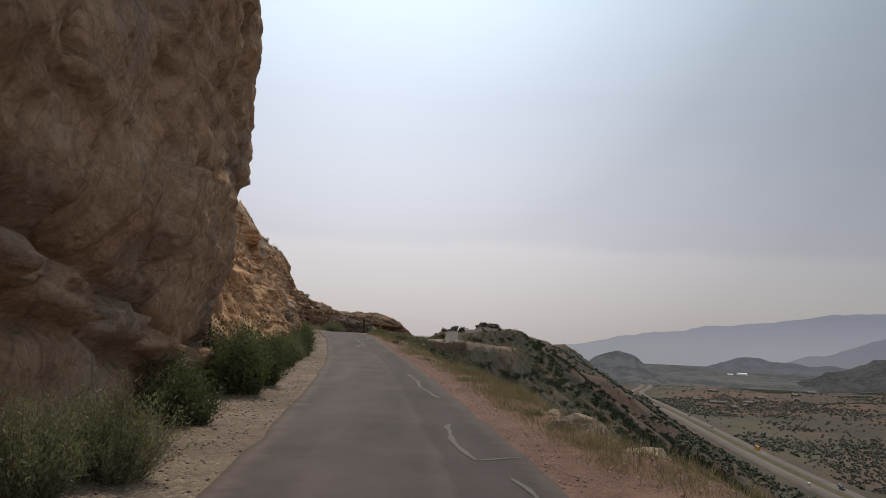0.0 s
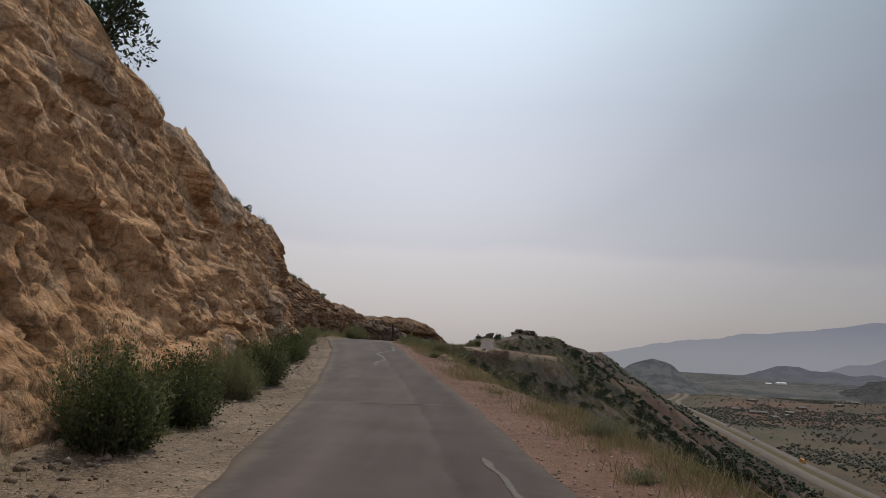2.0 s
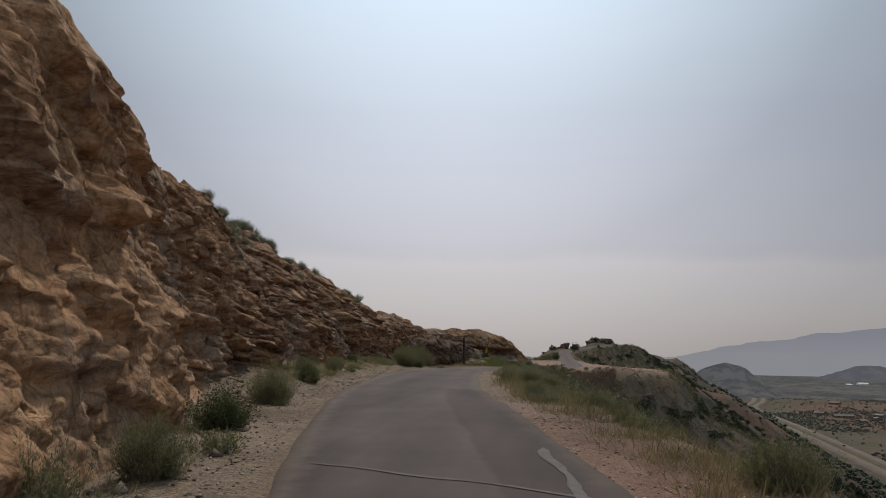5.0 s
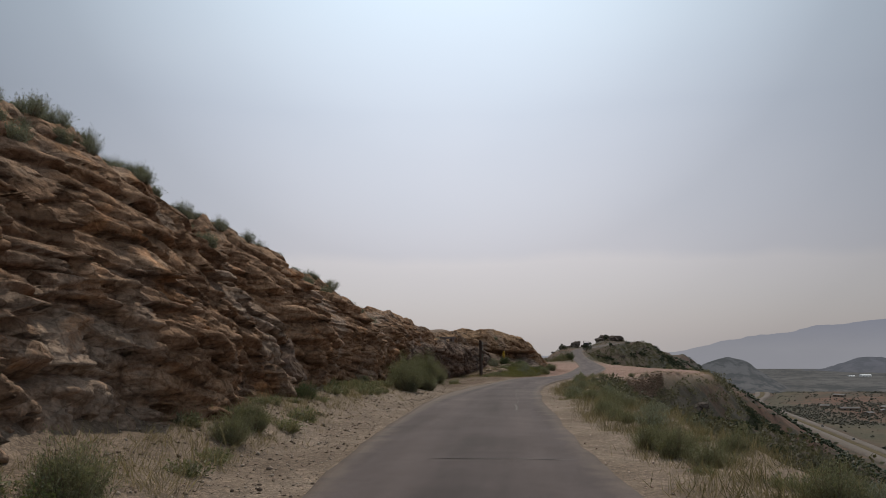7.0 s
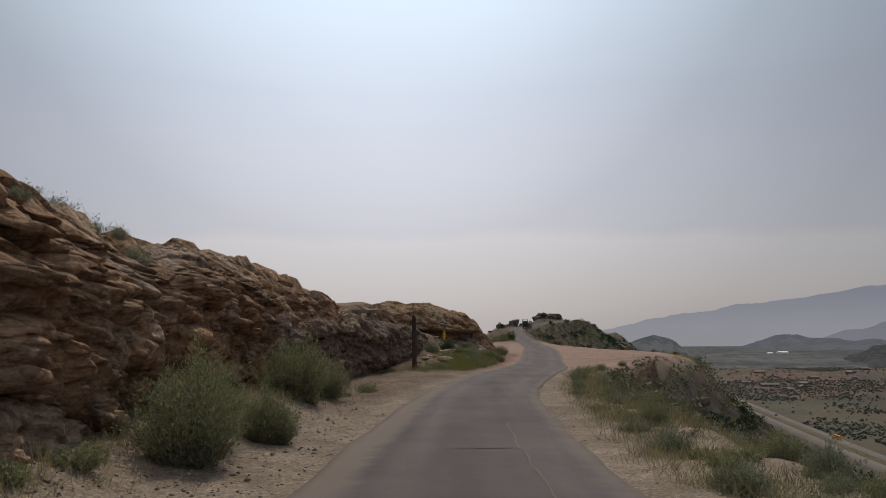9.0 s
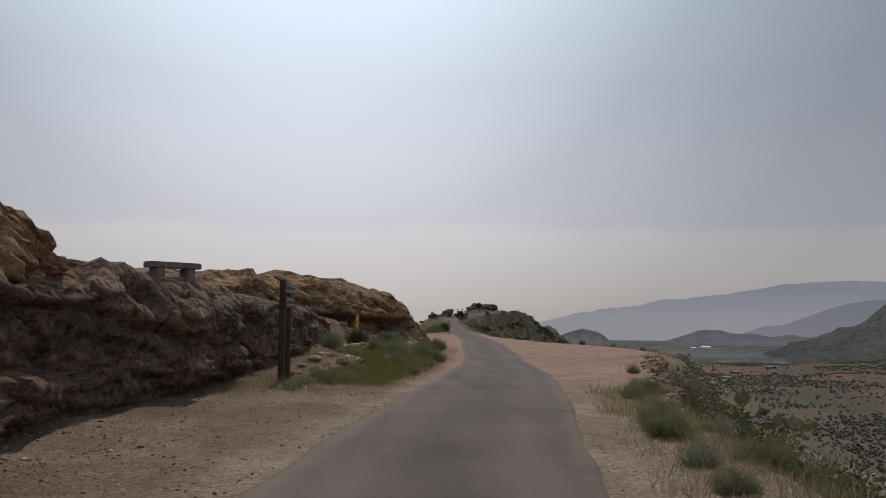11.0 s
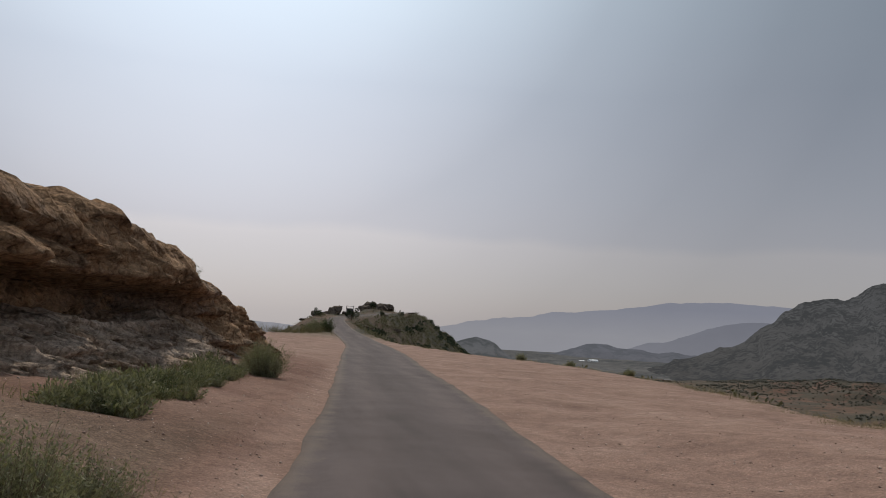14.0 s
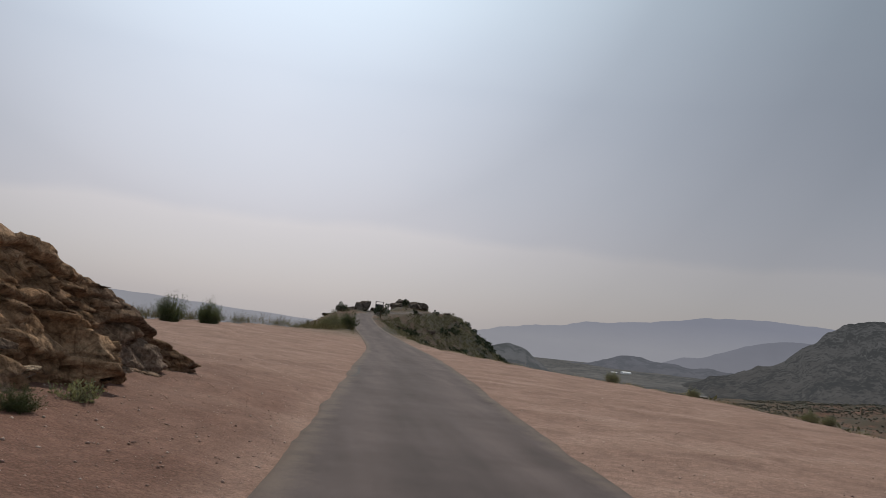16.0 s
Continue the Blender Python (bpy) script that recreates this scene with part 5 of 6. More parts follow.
tufts("shoulder_grass", y, -road_half(y) - 0.8 - r.uniform(0, 1, 2600) ** 0.7 * (foot_u(y) - road_half(y) - 0.6), 0.08 + 0.14 * r.uniform(0, 1, 2600), 7, 0.05 + 0 * y, M_DRY, "sparse dry grass on the gravel shoulder", 86)
y = r.uniform(14, 420, 9000)
tufts("slope_grass", y, edge_u(y) + 1.0 + 60 * r.uniform(0, 1, 9000) ** 1.8, 0.2 + 0.3 * r.uniform(0, 1, 9000), 8, 0.25 + 0 * y, M_DRY, "dry grass and low scrub on the slope", 87)


y = r.uniform(133.2, 143, 330)
tufts("outcrop_foot_grass", y, -4.35 + r.normal(0, 0.25, 330), 0.12 + 0.24 * r.uniform(0, 1, 330) ** 2, 24, 0.12 + 0 * y, M_LUSH, "green grass at the foot of the outcrop", 89)
y = r.uniform(58, 100, 900)
tufts("cliff_foot_grass", y, -foot_u(y) + r.uniform(-0.2, 1.0, 900), 0.1 + 0.25 * r.uniform(0, 1, 900) ** 2, 16, 0.09 + 0 * y, M_DRY, "dry yellow grass at the foot of the cliff", 88)

# ---- loose rock ----
def lump(seed, sub=2, rough=0.35, flat=0.7):
    """An angular stone about 1 across, as a mesh."""
    bm = bmesh.new()
    bmesh.ops.create_icosphere(bm, subdivisions=sub, radius=0.5)
    r = np.random.default_rng(seed)
    planes = [(Vector(unit(r.normal(size=3))), float(r.uniform(0.26, 0.44))) for _ in range(9)]
    for v in bm.verts:
        p = v.co.copy()
        for nrm, d in planes:
            over = p.dot(nrm) - d
            if over > 0:
                p -= nrm * over
        p += p.normalized() * rough * 0.12 * noise.fractal(p * 3.1 + Vector((seed, 0, 0)), 1.0, 2.0, 4)
        v.co = Vector((p.x, p.y, p.z * flat))
    me = bpy.data.meshes.new("stone")
    bm.to_mesh(me)
    bm.free()
    return me


M_STONE = rock_material("loose_sandstone", (0.27, 0.2, 0.14), (0.42, 0.32, 0.23), (0.55, 0.45, 0.34), (0.3, 0.27, 0.24))
M_GREYSTONE = rock_material("dark_boulder", (0.06, 0.05, 0.042), (0.105, 0.083, 0.068), (0.16, 0.13, 0.105), (0.08, 0.07, 0.062))
STONES = [lump(200 + i, 3, 0.5, f) for i, f in enumerate((0.75, 0.6, 0.8, 0.45, 0.9, 0.35))]
for me in STONES:
    me.materials.append(M_STONE)
DARK = [lump(230 + i, 4, 0.7, f) for i, f in enumerate((0.85, 0.75, 0.95))]
for me in DARK:
    me.materials.append(M_GREYSTONE)


def boulder(me, x, y, size, turn, label, group, stretch=(1, 1, 1), sink=0.15):
    ob = new("boulder", me)
    sx, sy, sz = (size * q for q in stretch)
    low = min(v.co.z for v in me.vertices) * sz
    ob.matrix_world = Matrix.Translation((x, y, top_at(x, y) - low - sink * sz)) @ Matrix.Rotation(turn, 4, "Z") @ Matrix.Diagonal((sx, sy, sz, 1))
    return tagged(ob, label, "boulder", group)


def at_u(y, u):
    return float(road_x(y)) + u, float(y)


for i, (y, u, size, st) in enumerate([(10.5, 3.4, 0.9, (1, 1.4, 0.6)), (11.8, 3.25, 1.0, (0.8, 1.5, 0.7)), (13.2, 3.1, 1.2, (1, 1.5, 0.6)), (14.9, 3.4, 1.0, (1, 1.3, 0.6)), (16.2, 3.5, 0.7, (1, 1, 0.7)), (27.8, 2.9, 0.7, (1.2, 1, 0.5)), (29.2, 3.0, 0.8, (1, 1.3, 0.5)), (31.0, 3.1, 0.6, (1, 1, 0.6)), (43.6, 2.75, 0.85, (1.2, 1, 0.55)), (38.2, 3.3, 0.7, (1, 1.6, 0.5)), (39.9, 3.4, 0.8, (1, 1.5, 0.5)), (36.4, 3.4, 0.6, (1, 1.2, 0.5)), (66.0, 3.2, 0.5, (1, 1, 0.6)), (69.5, 3.4, 0.55, (1, 1.2, 0.6)), (87.0, 3.4, 0.6, (1, 1, 0.6))]):
    x, y = at_u(y, u)
    boulder(STONES[i % 6], x, y, size, i * 1.1, "pale weathered sandstone boulder on the road verge", "verge boulders", (st[0] * 0.8, st[1] * 0.8, st[2] * 1.3), 0.5)
for i in range(80):
    y = 103 + i * 0.42 + float(rng.uniform(-0.4, 0.4))
    x, y = at_u(y, float(edge_line(y)) + float(rng.uniform(-0.25, 0.4)))
    boulder(STONES[i % 6], x, y, float(rng.uniform(0.12, 0.42)), i * 0.9, "pale sandstone rock on the rim above the slope", "rim rocks", (1.1, 1.2, 0.7))
for i, (y, u, size, st) in enumerate([(117.2, -4.6, 0.7, (1.3, 0.9, 0.7)), (116.0, -4.0, 0.45, (1, 1, 0.8)), (121.2, -5.2, 0.8, (1.5, 0.6, 0.5)), (119.0, -5.8, 0.6, (1.2, 0.9, 0.7)), (114.9, -4.9, 0.6, (1, 1, 0.5)), (126.5, -4.4, 0.5, (1.3, 0.8, 0.35)), (24.7, -3.35, 0.7, (1, 1.1, 1.2)), (18.4, -3.0, 0.8, (0.9, 1.2, 1.1)), (9.3, -3.2, 0.4, (1, 1, 0.7)), (71.0, -3.2, 0.35, (1, 1, 0.6)), (88.2, -3.7, 0.4, (1, 1, 0.6)), (151.5, -4.8, 0.4, (1, 1, 0.6))]):
    x, y = at_u(y, u)
    boulder(STONES[(i + 2) % 6], x, y, size, i * 1.7, "broken pale sandstone slab fallen from the rock", "fallen slabs", st)
for i in range(60):
    y = float(rng.uniform(113, 131))
    x, y = at_u(y, -float(rng.uniform(3.4, 6.2 if y < 125 else 7.6)))
    boulder(STONES[i % 6], x, y, float(rng.uniform(0.14, 0.5)), i * 2.1, "broken sandstone block on the bank", "bank rocks", (1.0, float(rng.uniform(0.7, 1.4)), float(rng.uniform(0.6, 1.0))))
for i in range(46):
    y = float(rng.uniform(104, 126))
    x, y = at_u(y, float(edge_u(y)) + float(rng.uniform(0.2, 3.5)))
    boulder(STONES[i % 6], x, y, float(rng.uniform(0.2, 0.7)), i * 1.9, "pale sandstone rubble below the rim", "rubble below the rim", (1.0, float(rng.uniform(0.7, 1.3)), 0.8))
for i, (y, u, size) in enumerate([(131.6, 11.0, 1.7), (112.0, 7.6, 1.2), (109.0, 6.2, 0.9)]):
    x, y = at_u(y, u)
    boulder(DARK[i % 3], x, y, size, i * 1.9, "dark brown boulder on the slope below the rim", "slope boulders", (1.1, 1, 0.9), 0.2)
# the boulders on the hill
for i, (x, y, size, st) in enumerate([(3.5, 284.0, 3.9, (0.85, 0.85, 0.95)), (1.2, 284.0, 2.9, (1.2, 1, 0.7)), (-0.6, 283.0, 2.2, (1.2, 1, 0.7)), (5.8, 288.5, 1.8, (1.2, 1, 0.8)), (11.0, 342.0, 2.6, (1.1, 1, 0.8)), (14.4, 344.0, 3.2, (1.2, 1, 0.8)), (16.6, 346.0, 4.2, (1, 1, 0.9)), (19.2, 347.0, 4.2, (1.1, 1, 0.85)), (21.4, 349.0, 3.4, (1.2, 1, 0.8)), (26.6, 338.0, 1.7, (1.4, 1, 0.6)), (28.4, 337.0, 1.4, (1.2, 1, 0.6)), (8.2, 270.0, 1.3, (1.2, 1, 0.6)), (9.5, 274.0, 1.1, (1.2, 1, 0.6)), (12.5, 282.0, 1.6, (1.2, 1, 0.7)), (17.0, 292.0, 1.8, (1.2, 1, 0.7)), (20.0, 304.0, 2.0, (1.2, 1, 0.7)), (24.0, 318.0, 2.0, (1.2, 1, 0.7)), (15.0, 300.0, 1.5, (1.3, 1, 0.6)), (-3.0, 280.0, 1.6, (1.3, 1, 0.6))]):
    boulder(DARK[i % 3], x, y, size, i * 1.3, "large dark weathered boulder on the hill", "hill boulders", st, 0.2)


BLOCK = lump(262, 4, 0.7, 0.85)
BLOCK.materials.append(M_ROCK3)
x, y = at_u(73.7, -4.8)
block = new("boulder", BLOCK)
block.matrix_world = Matrix.Translation((x, y, float(ground_z(np.array(x), np.array(y))) + 0.34)) @ Matrix.Rotation(0.6, 4, "Z") @ Matrix.Diagonal((1.7, 1.9, 1.5, 1))
tagged(block, "large brown sandstone block at the cliff foot", "boulder", "fallen slabs")


def pebbles(name, x, y, size, material, label, seed):
    """Many small stones, eight faces each, in one mesh."""
    r = np.random.default_rng(seed)
    n = len(x)
    o = np.array([[1, 0, 0], [0, 1, 0], [-1, 0, 0], [0, -1, 0], [0, 0, 0.7], [0, 0, -0.5]])
    v = o[None] * size[:, None, None] * r.uniform(0.6, 1.3, (n, 6, 1)) + r.normal(0, 0.12, (n, 6, 3)) * size[:, None, None]
    a = r.uniform(0, 6.3, n)
    c, s = np.cos(a)[:, None], np.sin(a)[:, None]
    v = np.stack([v[..., 0] * c - v[..., 1] * s + x[:, None], v[..., 0] * s + v[..., 1] * c + y[:, None], v[..., 2] + (ground_z(x, y) + 0.15 * size)[:, None]], -1)
    f = np.array([[0, 1, 4], [1, 2, 4], [2, 3, 4], [3, 0, 4], [1, 0, 5], [2, 1, 5], [3, 2, 5], [0, 3, 5]])
    return tagged(mesh_object(name, v.reshape(-1, 3), (f[None] + 6 * np.arange(n)[:, None, None]).reshape(-1, 3), material, False), label, "gravel", kind="stuff")


M_PEBBLE = simple("pebbles", [(0.2, (0.11, 0.08, 0.06)), (0.55, (0.2, 0.15, 0.112)), (0.95, (0.38, 0.32, 0.26))], 3, 0.9, 0.15, 0, 3, True)
M_PINKPEBBLE = simple("pink_pebbles", [(0.2, (0.22, 0.145, 0.115)), (0.55, (0.33, 0.225, 0.18)), (0.95, (0.5, 0.4, 0.335))], 3, 0.9, 0.15, 0, 3, True)
r = np.random.default_rng(300)
n = 20000
y = r.uniform(1, 112, n)
u = -(road_half(y) + 0.05 + r.uniform(0, 1, n) * (np.where(y > 95, ledge_u(y), foot_u(y)) + 0.3 - road_half(y)))
pebbles("shoulder_gravel", road_x(y) + u, y, 0.006 + 0.02 * r.uniform(0, 1, n) ** 4 + 0.004 * r.uniform(0, 1, n), M_PEBBLE, "loose gravel on the shoulder under the cliff", 301)
y = np.r_[r.uniform(1, 110, 6000), r.uniform(8, 58, 12000)]
pebbles("verge_gravel", road_x(y) + road_half(y) + 0.03 + r.uniform(0, 1, 18000) ** 1.1 * (edge_u(y) + 0.8 - road_half(y)), y, 0.007 + 0.022 * r.uniform(0, 1, 18000) ** 4, M_PINKPEBBLE, "reddish gravel on the outer verge", 302)
y = r.uniform(108, 175, 14000)
side = r.uniform(0, 1, 14000) < 0.5
w = r.uniform(0, 1, 14000)
pebbles("pull_out_gravel", road_x(y) + np.where(side, road_half(y) + 0.05 + w * (edge_u(y) + 0.5 - road_half(y)), -(road_half(y) + 0.05 + w * 4.0 + w * 6 * (y > 158))), y, 0.008 + 0.018 * r.uniform(0, 1, 14000) ** 4, M_PINKPEBBLE, "pink gravel of the pull-out", 303)
y = r.uniform(20, 58, 500)
pebbles("talus", road_x(y) - foot_u(y) + r.uniform(0.0, 0.9, 500), y, 0.02 + 0.07 * r.uniform(0, 1, 500) ** 2, M_PEBBLE, "broken stone at the foot of the cliff", 304)
y = r.uniform(55, 104, 2600)
pebbles("talus_heap", road_x(y) - foot_u(y) + 2.2 * r.uniform(0, 1, 2600) ** 1.5, y, 0.012 + 0.035 * r.uniform(0, 1, 2600) ** 3, M_PEBBLE, "broken stone at the foot of the rock", 305)


# ---- dry-stone wall under the pull-out ----
def part(name, bm, material, parent, label=""):
    me = bpy.data.meshes.new(name)
    bm.to_mesh(me)
    bm.free()
    me.materials.append(material)
    ob = new(name, me)
    ob.parent = parent
    if label:
        ob["label"] = label
    return ob


def box(sx, sy, sz, at=(0, 0, 0), bevel=0.0, turn=None, segments=1):
    """A bevelled block standing on its place."""
    bm = bmesh.new()
    bmesh.ops.create_cube(bm, size=1.0)
    bmesh.ops.scale(bm, vec=(sx, sy, sz), verts=bm.verts)
    if bevel:
        bmesh.ops.bevel(bm, geom=bm.edges[:], offset=bevel, segments=segments, affect="EDGES")
    m = Matrix.Translation(at)
    bmesh.ops.transform(bm, matrix=m @ turn if turn else m, verts=bm.verts)
    return bm


def rod(a, b, r, segments=10, r2=None):
    bm = bmesh.new()
    a, b = Vector(a), Vector(b)
    d = b - a
    bmesh.ops.create_cone(bm, cap_ends=True, segments=segments, radius1=r, radius2=r if r2 is None else r2, depth=d.length, matrix=Matrix.Translation((a + b) / 2) @ d.to_track_quat("Z", "Y").to_matrix().to_4x4())
    return bm


wall = tagged(new("stone_wall"), "rough rubble retaining wall of brown sandstone slabs", "wall")
BRICKS = [lump(260 + i, 1, 0.3, 0.42) for i in range(5)]
M_WALLSTONE = rock_material("wall_stone", (0.15, 0.095, 0.065), (0.27, 0.18, 0.125), (0.42, 0.31, 0.225), (0.2, 0.16, 0.13))
for me in BRICKS:
    me.materials.append(M_WALLSTONE)
line = [(float(road_x(q)) + float(edge_line(q)) + 0.42, q) for q in np.arange(110.8, 128.4, 0.1)]
for row in range(7):
    s = 0.15 * (row % 2)
    for (x, y), (x1, y1) in zip(line, line[1:]):
        s -= math.hypot(x1 - x, y1 - y)
        if s > 0:
            continue
        w = float(rng.uniform(0.26, 0.5))
        s = w * 0.95
        tall = 0.5 + 0.5 * min(1, math.sin(math.pi * (y - 110.8) / 17.6) * 1.6)
        top = float(ground_z(np.array([x - 0.7]), np.array([y]))[0]) - 0.17 + 0.1 * math.sin(y * 2.3)
        turn = math.atan2(y1 - y, x1 - x) + float(rng.uniform(-0.25, 0.25))
        ob = new("stone", BRICKS[int(rng.integers(0, 5))])
        ob.parent = wall
        ob.matrix_world = Matrix.Translation((x + 0.018 * (6 - row) + float(rng.uniform(-0.07, 0.07)), y - 0.015 * (6 - row), top - 0.21 * tall * (6 - row) - 0.06)) @ Matrix.Rotation(turn, 4, "Z") @ Matrix.Diagonal((w * 1.2, float(rng.uniform(0.45, 0.7)), float(rng.uniform(0.45, 0.75)), 1))

# ---- sign, bench, marker ----
M_BROWN = simple("brown_stained_wood", [(0.3, (0.03, 0.018, 0.013)), (0.7, (0.065, 0.04, 0.028))], 14, 0.75, 0.3, 0.004)
M_LETTER = simple("faded_cream_paint", [(0.3, (0.24, 0.2, 0.15)), (0.7, (0.34, 0.29, 0.22))], 20, 0.8, 0.2, 0)
M_GREEN = simple("green_plastic", [(0.3, (0.01, 0.09, 0.05)), (0.7, (0.02, 0.13, 0.075))], 20, 0.5, 0.4, 0)
M_BENCH = simple("grey_brown_stone", [(0.3, (0.11, 0.085, 0.075)), (0.7, (0.19, 0.15, 0.13))], 6, 0.9, 0.15, 0.01)
M_YELLOW = simple("chipped_yellow_paint", [(0.3, (0.42, 0.25, 0.02)), (0.7, (0.6, 0.38, 0.04))], 9, 0.6, 0.35, 0.002)
M_RUST = simple("weathered_brown_top", [(0.3, (0.13, 0.085, 0.05)), (0.7, (0.22, 0.15, 0.09))], 12, 0.8, 0.2, 0.002)

sign = tagged(new("trail_sign"), "dark brown wooden trail sign on two tall posts", "sign")
sx, sy = -11.36, 112.2
sz = top_at(sx, sy)
for yy, h in ((-0.48, 2.5), (0.48, 2.42)):
    part("post", box(0.15, 0.15, h + 0.4, (sx, sy + yy, sz + h / 2 - 0.2), 0.018), M_BROWN, sign)
for zz, hh, ww in ((2.27, 0.26, 1.75), (1.93, 0.28, 1.5)):
    board = part("board", box(0.055, ww, hh, (sx + 0.105, sy - 0.12, sz + zz), 0.012), M_BROWN, sign)
    q = -ww * 0.42
    bm = bmesh.new()
    rows = 1 if hh < 0.25 else 2
    for k in range(rows):
        q = -ww * 0.42
        while q < ww * 0.4:
            w = float(rng.uniform(0.04, 0.1))
            bmesh.ops.create_cube(bm, size=1.0, matrix=Matrix.Translation((sx + 0.134, sy - 0.12 + q + w / 2, sz + zz + (0.07 - 0.13 * k if rows == 2 else 0))) @ Matrix.Diagonal((0.006, w, 0.085 if rows == 1 else 0.06, 1)))
            q += w + 0.035
    tagged(part("lettering", bm, M_LETTER, board, "faded cream routed lettering"), kind="stuff")
tag = part("trail_marker", box(0.012, 0.07, 0.5, (sx + 0.085, sy + 0.48, sz + 1.28), 0.004), M_GREEN, sign, "narrow green trail marker")
bm = bmesh.new()
for k in range(5):
    bmesh.ops.create_cube(bm, size=1.0, matrix=Matrix.Translation((sx + 0.094, sy + 0.48, sz + 1.1 + k * 0.09)) @ Matrix.Rotation(0.6, 4, "X") @ Matrix.Diagonal((0.006, 0.045, 0.016, 1)))
tagged(part("stripe", bm, M_LETTER, tag), kind="stuff")

bench = tagged(new("stone_bench"), "grey-brown stone slab bench on two block legs", "bench")
bx0, by0 = -13.38, 109.4
bz = top_at(bx0, by0)
bt = Matrix.Rotation(radians(48), 4, "Z")
part("seat", box(1.2, 0.36, 0.13, (bx0, by0, bz + 0.4), 0.02, bt, 2), M_BENCH, bench)
for dx in (-0.38, 0.36):
    p = bt @ Vector((dx, 0, 0))
    part("leg", box(0.22, 0.3, 0.5, (bx0 + p.x, by0 + p.y, bz + 0.09), 0.02, bt, 2), M_BENCH, bench)

marker = tagged(new("marker_post"), "yellow painted steel marker post with a ring", "post")
mx0, my0 = at_u(129.5, -6.6)
mz = top_at(mx0, my0)
part("shaft", rod((mx0, my0, mz - 0.2), (mx0 + 0.03, my0, mz + 0.72), 0.075, 12, 0.06), M_YELLOW, marker)
part("cap", rod((mx0 + 0.03, my0, mz + 0.72), (mx0 + 0.06, my0, mz + 1.05), 0.055, 12, 0.03), M_RUST, marker, "weathered brown tip")
bm = bmesh.new()
ring = [(math.cos(a), math.sin(a)) for a in np.linspace(0, 2 * math.pi, 25)]
for (c0, s0), (c1, s1) in zip(ring, ring[1:]):
    a, b = Vector((mx0 + 0.13 * c0, my0 - 0.05, mz + 0.38 + 0.15 * s0)), Vector((mx0 + 0.13 * c1, my0 - 0.05, mz + 0.38 + 0.15 * s1))
    bmesh.ops.create_cone(bm, segments=6, radius1=0.014, radius2=0.014, depth=(b - a).length * 1.1, matrix=Matrix.Translation((a + b) / 2) @ (b - a).to_track_quat("Z", "Y").to_matrix().to_4x4())
part("ring", bm, M_YELLOW, marker)
part("base_plate", box(0.34, 0.3, 0.03, (mx0 - 0.05, my0, mz + 0.02), 0.006), M_YELLOW, marker)

# ---- side-by-side buggy on the far road ----
M_BLACK = simple("black_plastic", [(0.3, (0.012, 0.012, 0.013)), (0.7, (0.025, 0.025, 0.027))], 10, 0.5, 0.4, 0)
M_TYRE = simple("tyre_rubber", [(0.3, (0.01, 0.01, 0.01)), (0.7, (0.022, 0.021, 0.02))], 10, 0.9, 0.2, 0)
M_GREYMETAL = simple("grey_steel", [(0.3, (0.2, 0.2, 0.2)), (0.7, (0.3, 0.3, 0.3))], 10, 0.45, 0.5, 0)
buggy = tagged(new("utility_buggy"), "black side-by-side buggy with roll cage on the road", "vehicle")
ux, uy = 5.9, 280.5
uz = float(road_z(uy)) + 0.03
part("chassis", box(1.3, 2.6, 0.45, (ux, uy, uz + 0.6), 0.08, None, 2), M_BLACK, buggy)
part("cargo_bed", box(1.35, 0.9, 0.35, (ux, uy - 0.95, uz + 0.92), 0.05), M_BLACK, buggy)
part("seat", box(1.2, 0.25, 0.75, (ux, uy - 0.3, uz + 1.15), 0.06), M_BLACK, buggy)
part("roof", box(1.45, 1.5, 0.07, (ux, uy + 0.1, uz + 1.95), 0.03), M_BLACK, buggy)
for dx in (-0.68, 0.68):
    part("cage_tube", rod((ux + dx, uy - 0.6, uz + 0.8), (ux + dx * 0.95, uy - 0.5, uz + 1.93), 0.035), M_BLACK, buggy)
    part("cage_tube", rod((ux + dx, uy + 1.0, uz + 0.85), (ux + dx * 0.95, uy + 0.6, uz + 1.93), 0.035), M_BLACK, buggy)
    for dy in (-0.95, 0.95):
        wheel = part("wheel", rod((ux + dx * 1.0 - 0.13, uy + dy, uz + 0.35), (ux + dx * 1.0 + 0.13, uy + dy, uz + 0.35), 0.35, 16), M_TYRE, buggy)
        part("rim", rod((ux + dx * 1.0 - 0.14, uy + dy, uz + 0.35), (ux + dx * 1.0 + 0.14, uy + dy, uz + 0.35), 0.18, 12), M_GREYMETAL, wheel)

# ---- road cracks ----
M_CRACK = simple("pale_crack_filler", [(0.3, (0.105, 0.091, 0.086)), (0.7, (0.15, 0.134, 0.126))], 6, 0.9, 0.2, 0)
M_TAR = simple("dark_crack_filler", [(0.3, (0.03, 0.027, 0.026)), (0.7, (0.05, 0.046, 0.044))], 6, 0.8, 0.3, 0)


